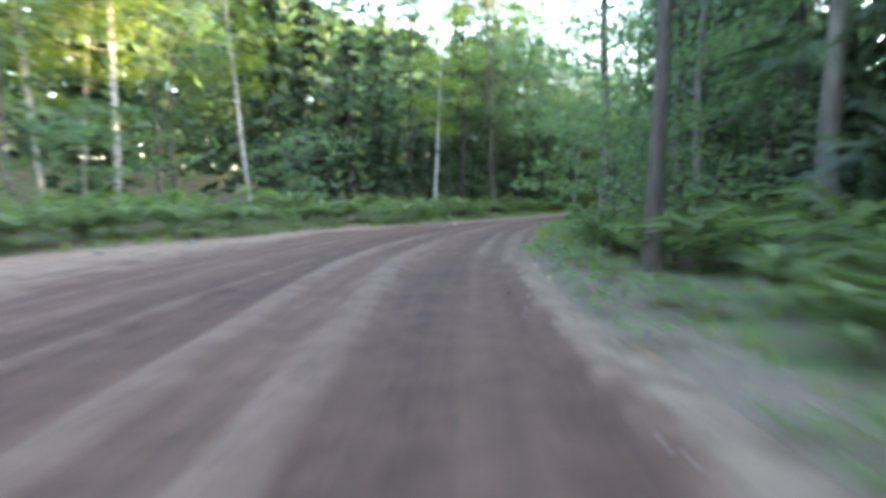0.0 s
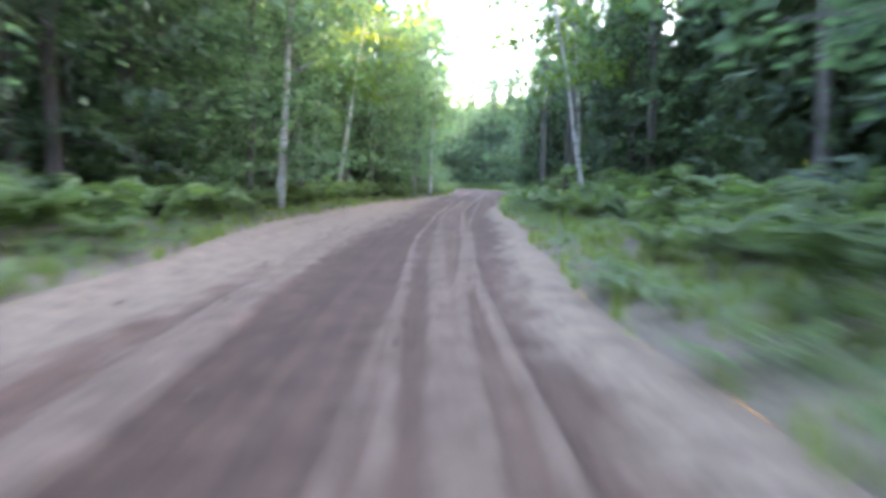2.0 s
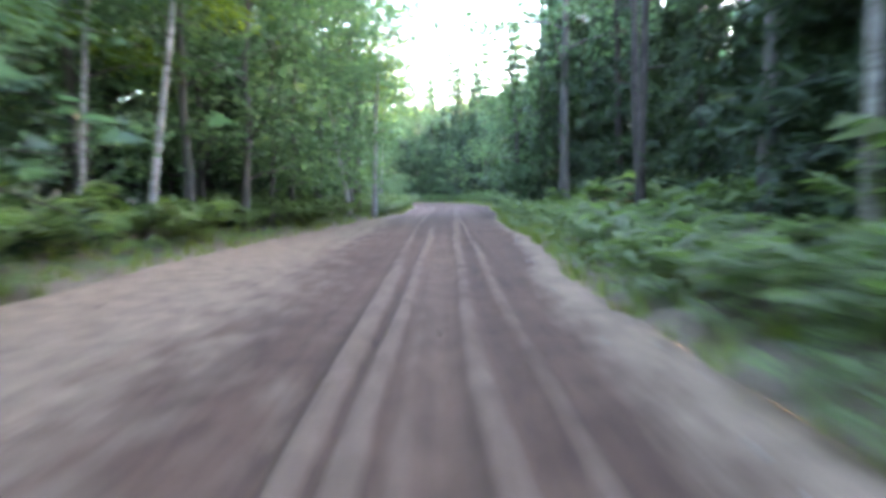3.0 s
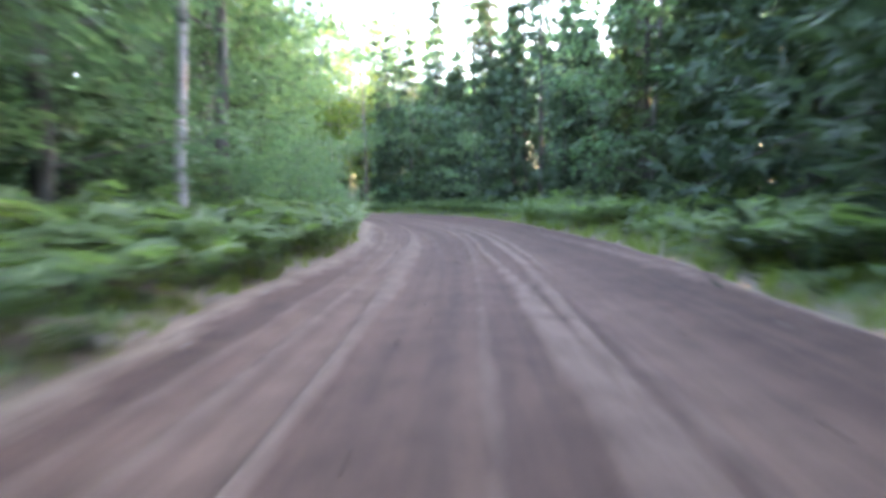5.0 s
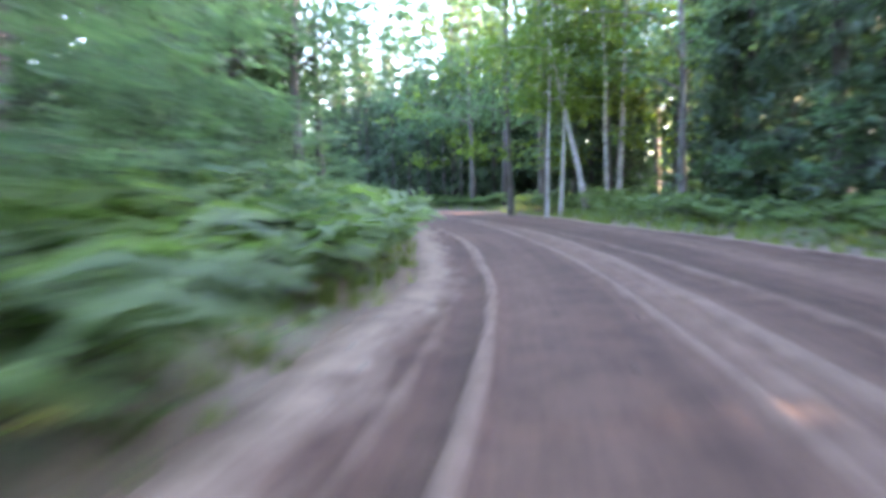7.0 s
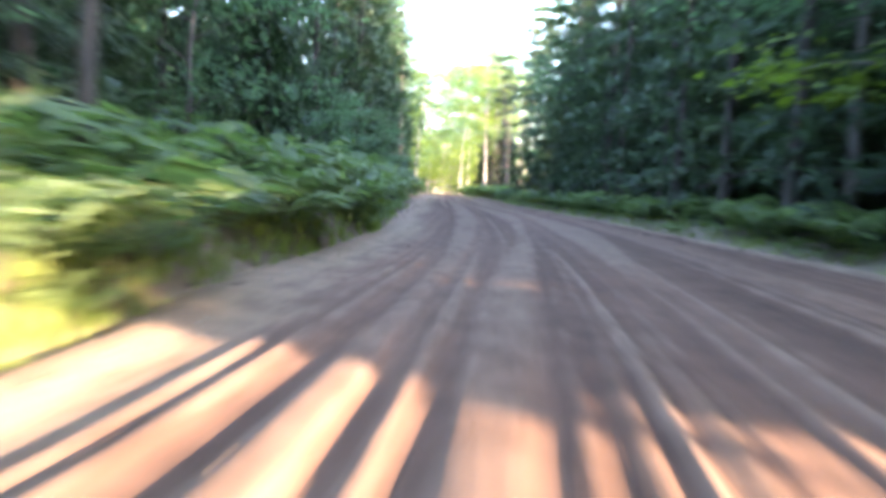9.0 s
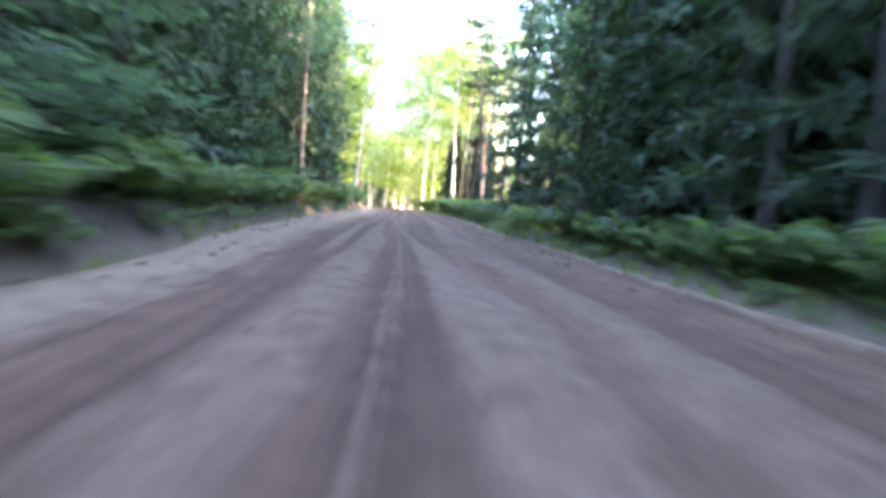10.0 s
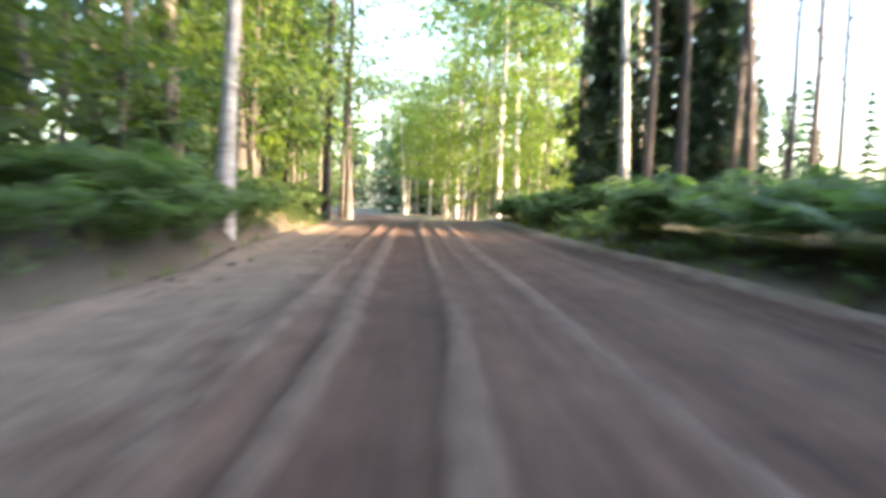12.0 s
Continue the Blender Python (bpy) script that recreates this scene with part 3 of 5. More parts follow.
def conifer(seed, height, radius, base, spread, whorls, branches, per, leaf, sides=8, top=0.15, forked=True):
    """Trunk and crown of a spruce or fir: whorls of drooping boughs set with flat needle sprays."""
    rng = np.random.RandomState(seed)
    line = trunk_line(rng, height, 0.15, 0.02)
    z = line[:, 2]
    rad = radius * (1 - 0.93 * np.clip(z / height, 0, 1))
    rad[0] *= 1.4
    bole, wood, centres, ways = tube(line, rad, sides, rng, 0.04), [], [], []
    lush = rng.uniform(0.75, 1.35, 7)                    # some boughs reach farther than others
    for k in range(whorls):
        t = base + (0.985 - base) * (k / (whorls - 1)) ** 0.95
        for b in range(branches):
            zz = t * height + rng.uniform(-0.18, 0.18) * height / whorls
            a = b * 6.283 / branches + k * 0.7 + rng.uniform(-0.35, 0.35)
            reach = (spread * (1 - (t - base) / (1 - base)) ** 0.78 + top) * rng.uniform(0.45, 1.0) * lush[(b + k) % len(lush)]
            d = np.array([math.cos(a), math.sin(a), 0])
            o = np.array([np.interp(zz, z, line[:, 0]), np.interp(zz, z, line[:, 1]), zz])
            q = np.linspace(0, 1, 4)[:, None]
            limb = o + d * reach * q + np.array([0, 0, 1]) * reach * (0.05 * q - 0.62 * q ** 2 + 0.25 * q ** 3)
            if b % 3 == 0:
                wood.append(tube(limb, 0.018 * (1 - 0.8 * q[:, 0]) * (0.5 + reach / spread) + 0.004, 3))
            w = rng.uniform(0.12, 1.05, per)
            p = np.stack([np.interp(w, q[:, 0], limb[:, i]) for i in range(3)], -1)
            sidew = np.array([-d[1], d[0], 0]) * rng.choice([-1, 1], per)[:, None]
            dirs = d * rng.uniform(0.3, 1.0, per)[:, None] + sidew * rng.uniform(0.2, 1.0, per)[:, None] + np.array([0, 0, -1]) * rng.uniform(0.0, 0.55, per)[:, None]
            centres.append(p + sidew * (rng.uniform(0.0, 0.30, per) * reach * (1.1 - w) + 0.05)[:, None] + rng.normal(0, 0.05, (per, 3)))
            ways.append(dirs)
    if forked:
        cv, cf = sprays(np.concatenate(centres), np.concatenate(ways), leaf, rng, 1.2)
    else:
        cv, cf = leaves(np.concatenate(centres), np.concatenate(ways), leaf, 0.7, rng, 1.3)
    return bole, joined(wood), (cv, cf)


def bare_pine(seed, height, radius, spread):
    """Tall pine: a long bare bole with dead stubs, tufts of needles high up."""
    rng = np.random.RandomState(seed)
    line = trunk_line(rng, height, 0.5, 0.06)
    z = line[:, 2]
    rad = radius * (1 - 0.75 * np.clip(z / height, 0, 1))
    rad[0] *= 1.4
    bole, wood, centres, ways = tube(line, rad, 10, rng, 0.05), [], [], []
    for k in range(34):
        t = rng.uniform(0.25, 0.98)
        o = np.array([np.interp(t * height, z, line[:, 0]), np.interp(t * height, z, line[:, 1]), t * height])
        a = rng.uniform(0, 6.28)
        d = np.array([math.cos(a), math.sin(a), 0])
        live = t > 0.72
        reach = spread * rng.uniform(0.5, 1.1) * (1.25 - t * 0.6) if live else rng.uniform(0.3, 1.3)
        q = np.linspace(0, 1, 4)[:, None]
        limb = o + d * reach * q + np.array([0, 0, 1]) * reach * (0.25 * q - 0.1 * q ** 2)
        wood.append(tube(limb, 0.05 * (1 - 0.8 * q[:, 0]) * (1.3 - t), 4))
        for c in range(5 if live else 0):
            p = limb[1] + (limb[-1] - limb[1]) * rng.uniform(0, 1.05)
            g = rng.normal(0, 1, (24, 3)) * np.array([0.35, 0.35, 0.16])
            centres.append(p + g)
            ways.append(g + np.array([0, 0, 0.15]))
    cv, cf = leaves(np.concatenate(centres), np.concatenate(ways), 0.30, 0.6, rng, 0.6)
    return bole, joined(wood), (cv, cf)


class Kind:
    """One built tree of a kind, to be copied."""

    def __init__(self, name, shape, bark, leaf, label, category, group):
        (bv, bf), (wv, wf), (cv, cf) = shape
        self.height = float(cv[:, 2].max())
        self.root = tagged(new(name), label, category, group)
        part("trunk", mesh_from("trunk", bv, bf, [bark], smooth=True), self.root)
        tagged(part("branchwork", mesh_from("branchwork", wv, wf, [bark], smooth=True), self.root), kind="stuff")
        tagged(part("crown", mesh_from("crown", cv, cf, [leaf]), self.root), kind="stuff")
        self.used = False

    def put(self, x, y, z, turn, scale=1.0, tip=0.0):
        m = pose(x, y, z, tip, 0, turn)
        if not self.used:
            self.used = True
            self.root.matrix_basis = m @ Matrix.Scale(scale, 4)
            return self.root
        ob = copy_thing(self.root, m)
        ob.scale = (scale, scale, scale)
        return ob


def ground_at(s, v):
    return float(ground_z(np.array(s), np.array(v)))


# ---- ferns and grass ----
def fern(seed, fronds, height, pairs):
    """A clump of bracken: arching fronds with paired leaflets."""
    rng = np.random.RandomState(seed)
    cs, ds, ls = [], [], []
    stems = []
    for k in range(fronds):
        a = k * 6.283 / fronds + rng.uniform(-0.5, 0.5)
        d = np.array([math.cos(a), math.sin(a), 0])
        h, out = height * rng.uniform(0.75, 1.15), height * rng.uniform(0.55, 1.0)
        q = np.linspace(0, 1, 7)
        rib = d * (out * q ** 1.5)[:, None] + np.array([0, 0, 1]) * (h * (1.25 * q - 0.42 * q ** 3.2))[:, None]
        stems.append(tube(rib, 0.008 * (1 - 0.8 * q) + 0.002, 3))
        w = np.linspace(0.28, 0.98, pairs)
        p = np.stack([np.interp(w, q, rib[:, i]) for i in range(3)], -1)
        side = np.array([-d[1], d[0], 0])
        length = height * 0.40 * np.sin(np.pi * np.clip((1.02 - w) / 0.80, 0, 1) ** 0.75) + 0.05
        for sg in (-1, 1):
            way = side * sg + d * 0.35 + np.array([0, 0, -0.22])
            cs.append(p + way * (length * 0.5)[:, None] + rng.normal(0, 0.01, p.shape))
            ds.append(np.repeat(way[None], pairs, 0) + rng.normal(0, 0.12, p.shape))
            ls.append(length)
    cs, ds, ls = np.concatenate(cs), np.concatenate(ds), np.concatenate(ls)
    v, f = leaves(cs, ds, ls, 0.30, rng, 0.25)
    return joined(stems), (v, f)


def scattered(shapes, spots, rng):
    """Many copies of leaf shapes as one array: spots of x, y, z, scale."""
    vs, fs, n = [], [], 0
    for x, y, z, sc in spots:
        v, f = shapes[rng.randint(len(shapes))]
        a = rng.uniform(0, 6.28)
        c, s_ = math.cos(a) * sc, math.sin(a) * sc
        w = np.stack([v[:, 0] * c - v[:, 1] * s_ + x, v[:, 0] * s_ + v[:, 1] * c + y, v[:, 2] * sc + z], -1)
        vs.append(w)
        fs.append(f + n)
        n += len(v)
    return np.concatenate(vs), np.concatenate(fs)


def spots_beside(rng, s0, s1, near, far, per_metre, side, scale=(0.7, 1.2)):
    n = int((s1 - s0) * per_metre)
    s = rng.uniform(s0, s1, n)
    d = near + (far - near) * rng.uniform(0, 1, n) ** 1.3
    v = left_edge(s) - d if side < 0 else right_edge(s) + d
    xy = place(s, v)
    return np.concatenate([xy, (ground_z(s, v) - 0.03)[:, None], rng.uniform(*scale, n)[:, None]], 1)


def build_ferns():
    rng = np.random.RandomState(11)
    full = [fern(k, 8, h, 15) for k, h in enumerate((0.75, 0.9, 1.05))]
    small = []
    for k in range(5):
        (a, b), (c, d) = fern(20 + k, 6, 0.85 + 0.06 * k, 10)
        small.append((c, d))
    roots = []
    for (sv, sf), (cv, cf) in full:
        root = tagged(new("bracken_fern"), "green bracken fern with arching fronds on the verge", "fern", "ferns along the road")
        part("stem", mesh_from("stem", sv, sf, [FERN]), root)
        part("frond", mesh_from("frond", cv, cf, [FERN]), root)
        roots.append(root)
    used = set()
    for side in (-1, 1):
        for x, y, z, sc in spots_beside(rng, 42, 350, 1.3, 3.0, 0.42, side):
            k = rng.randint(3)
            m = pose(x, y, z, 0, 0, rng.uniform(0, 360))
            if k not in used:
                used.add(k)
                roots[k].matrix_basis = m
            else:
                copy_thing(roots[k], m).scale = (sc, sc, sc)
    spots = []
    for side, s0, s1, near, rate, low, high in (
        (-1, 40, 160, 0.7, 2.2, 0.8, 1.3), (-1, 160, 250, 0.2, 3.4, 0.8, 1.35), (-1, 250, 300, 0.25, 3.6, 1.0, 1.6), (-1, 300, 350, 0.45, 3.2, 1.0, 1.5), (-1, 350, 382, 0.2, 5.6, 0.9, 1.35), (-1, 285, 382, 0.1, 1.6, 0.4, 0.7), (-1, 382, 400, 0.4, 3.2, 1.0, 1.5),
        (1, 40, 72, 2.0, 2.2, 0.8, 1.2), (1, 72, 120, 2.2, 2.2, 0.6, 1.0), (1, 120, 165, 0.6, 2.6, 0.55, 0.95), (1, 165, 250, 0.6, 2.6, 0.7, 1.15), (1, 250, 345, 0.7, 2.6, 0.8, 1.3), (1, 345, 400, 0.5, 4.2, 1.0, 1.55), (1, 345, 400, 0.35, 4.0, 0.8, 1.2),
    ):
        spots.append(spots_beside(rng, s0, s1, near, near + 3.2, rate, side, (low, high)))
        spots.append(spots_beside(rng, s0, s1, 3.2, 8.0, 0.65, side, (1.2, 1.8)))
    spots = np.concatenate(spots)
    spots[np.array([in_glade(x, y, 0.4) for x, y in spots[:, :2]]), 3] *= 0.5       # low where the sun comes through
    v, f = scattered(small, spots, rng)
    tiny = [fern(60 + k, 4, 0.42, 7)[1] for k in range(3)]
    near = np.concatenate([spots_beside(rng, 42, 395, 0.05, 1.5, 1.9, side, (0.6, 1.2)) for side in (-1, 1)])
    v2, f2 = scattered(tiny, near, rng)
    v, f = np.concatenate([v, v2]), np.concatenate([f, f2 + len(v)])
    tagged(new("fern_bed", mesh_from("fern_bed", v, f, [FERN])), "dense bed of bracken ferns under the trees", "ferns", kind="stuff")


def build_grass():
    rng = np.random.RandomState(12)
    tufts = []
    for k in range(4):
        n = 12
        a = rng.uniform(0, 6.28, n)
        tip = np.stack([np.cos(a), np.sin(a), np.zeros(n)], -1) * rng.uniform(0.05, 0.22, n)[:, None] + np.array([0, 0, 1]) * rng.uniform(0.15, 0.38, n)[:, None]
        foot = np.stack([np.cos(a), np.sin(a), np.zeros(n)], -1) * rng.uniform(0, 0.12, n)[:, None]
        w = np.stack([-np.sin(a), np.cos(a), np.zeros(n)], -1) * 0.012
        v = np.stack([foot - w, foot + w, tip], 1).reshape(-1, 3)
        tufts.append((v, np.arange(3 * n).reshape(-1, 3)))
    spots = [spots_beside(rng, 66, 400, -0.15, 2.4, 11.0, 1, (0.45, 1.1))]
    for s0, s1, rate in ((40, 288, 11.0), (288, 384, 3.0), (384, 400, 11.0)):           # little on the dark cut bank
        spots.append(spots_beside(rng, s0, s1, -0.15, 2.4, rate, -1, (0.45, 1.1)))
    spots.append(spots_beside(rng, 40, 66, 0.6, 3.0, 6.0, 1, (0.4, 0.9)))
    spots += [spots_beside(rng, 64, 122, 0.7, 2.6, 10.0, 1, (0.5, 1.0)), spots_beside(rng, 160, 262, 0.15, 1.4, 8.0, -1, (0.4, 0.8)), spots_beside(rng, 128, 262, -0.1, 1.7, 9.0, 1, (0.6, 1.2)), spots_beside(rng, 262, 300, 0.0, 0.9, 10.0, -1, (0.6, 1.3))]
    v, f = scattered(tufts, np.concatenate(spots), rng)
    tagged(new("verge_grass", mesh_from("verge_grass", v, f, [GRASS])), "short green grass along the road edges", "grass", kind="stuff")


# ---- the woods ----
def make_kinds():
    k = {}
    k["maple"] = [Kind("maple_tree", broad_tree(30 + i, h, r, b, sp, 160, 30, 0.175, 0.6, 16), GREY_BARK, LEAF, "green broad-leaved tree with a slim grey trunk", "tree", "trees along the road")
                  for i, (h, r, b, sp) in enumerate(((12, 0.12, 0.12, 3.4), (15, 0.15, 0.26, 3.8), (10, 0.09, 0.08, 3.0)))]
    k["sapling"] = [Kind("sapling", broad_tree(40 + i, h, 0.035, 0.10, sp, 80, 26, 0.135, 0.3, 10, sides=5), GREY_BARK, LEAF, "young broad-leaved sapling at the wood's edge", "sapling", "saplings along the road")
                    for i, (h, sp) in enumerate(((3.2, 1.4), (4.8, 1.9), (2.2, 1.2)))]
    k["birch"] = [Kind("birch_tree", broad_tree(50 + i, h, r, b, 2.8, 135, 30, 0.17, 0.9, 15, 0.25), BIRCH_BARK, BIRCH_LEAF, "birch with a pale peeling trunk and light green crown", "tree", "birches along the road")
                  for i, (h, r, b) in enumerate(((16, 0.12, 0.42), (18, 0.15, 0.48), (13, 0.08, 0.36)))]
    k["lit_birch"] = [Kind("birch_tree", broad_tree(56 + i, h, 0.10, 0.10, 3.2, 150, 28, 0.21, 0.7, 18, 0.2), GREY_BARK, BIRCH_LEAF, "slim birch with yellow-green leaves down to the ground", "tree", "birches along the road")
                      for i, h in enumerate((16, 19))]
    k["spruce"] = [Kind("spruce_tree", conifer(60 + i, h, r, b, sp, 17, 6, 15, 0.46), PINE_BARK, NEEDLE, "dark green spruce with drooping boughs", "tree", "spruces along the road")
                   for i, (h, r, b, sp) in enumerate(((15, 0.16, 0.04, 2.9), (19, 0.19, 0.10, 3.2), (10, 0.10, 0.02, 2.2)))]
    k["great_spruce"] = [Kind("spruce_tree", conifer(66, 11, 0.18, 0.02, 3.3, 17, 9, 34, 0.46, top=0.3), PINE_BARK, NEEDLE, "large dense spruce with boughs down to the ferns", "tree", "spruces along the road")]
    k["pine"] = [Kind("pine_tree", bare_pine(70 + i, h, r, 2.2), PINE_BARK, NEEDLE, "tall pine with a long bare trunk", "tree", "pines along the road")
                 for i, (h, r) in enumerate(((20, 0.17), (23, 0.21)))]
    return k


KINDS = make_kinds()

# where the sun reaches the road through a gap in the wood: x, y, half width of the gap
GLADES = [(52.9, 213.3, 1.5), (29.5, 275.0, 0.35), (26.5, 281.2, 0.25), (21.4, 296.0, 0.3), (10.0, 319.5, 2.2)]
# where the sun reaches only the upper leaves, over lower trees: x, y, height, half width
BEAMS = [(-12.0, 33.0, 6.5, 3.5), (20.0, 88.0, 7.5, 4.0), (50.0, 148.0, 9.5, 4.0), (3.0, 316.0, 4.0, 5.0)]


def in_glade(x, y, extra=0.0):
    for gx, gy, half in GLADES:
        d = (x - gx) * _sd.x + (y - gy) * _sd.y
        off = abs((x - gx) * _sd.y - (y - gy) * _sd.x) / math.hypot(_sd.x, _sd.y)
        if d > 2 and off < half + extra:
            return True
    return False


def sun_height(x, y):
    """How high a tree may stand here without shading the leaves that the sun reaches."""
    low = 99.0
    for gx, gy, gz, half in BEAMS:
        d = (x - gx) * _sd.x + (y - gy) * _sd.y
        off = abs((x - gx) * _sd.y - (y - gy) * _sd.x) / math.hypot(_sd.x, _sd.y)
        if d > 9 and off < half:
            low = min(low, gz + d / math.cos(radians(SUN_ELEV)) * math.tan(radians(SUN_ELEV)))
    return low


def is_clear(x, y):
    """The open ground beside the end of the drive."""
    return y > 299 and x > 8 - 0.35 * (y - 330) and x < 27 + 0.16 * (y - 297) + max(0, y - 326) * 6.0


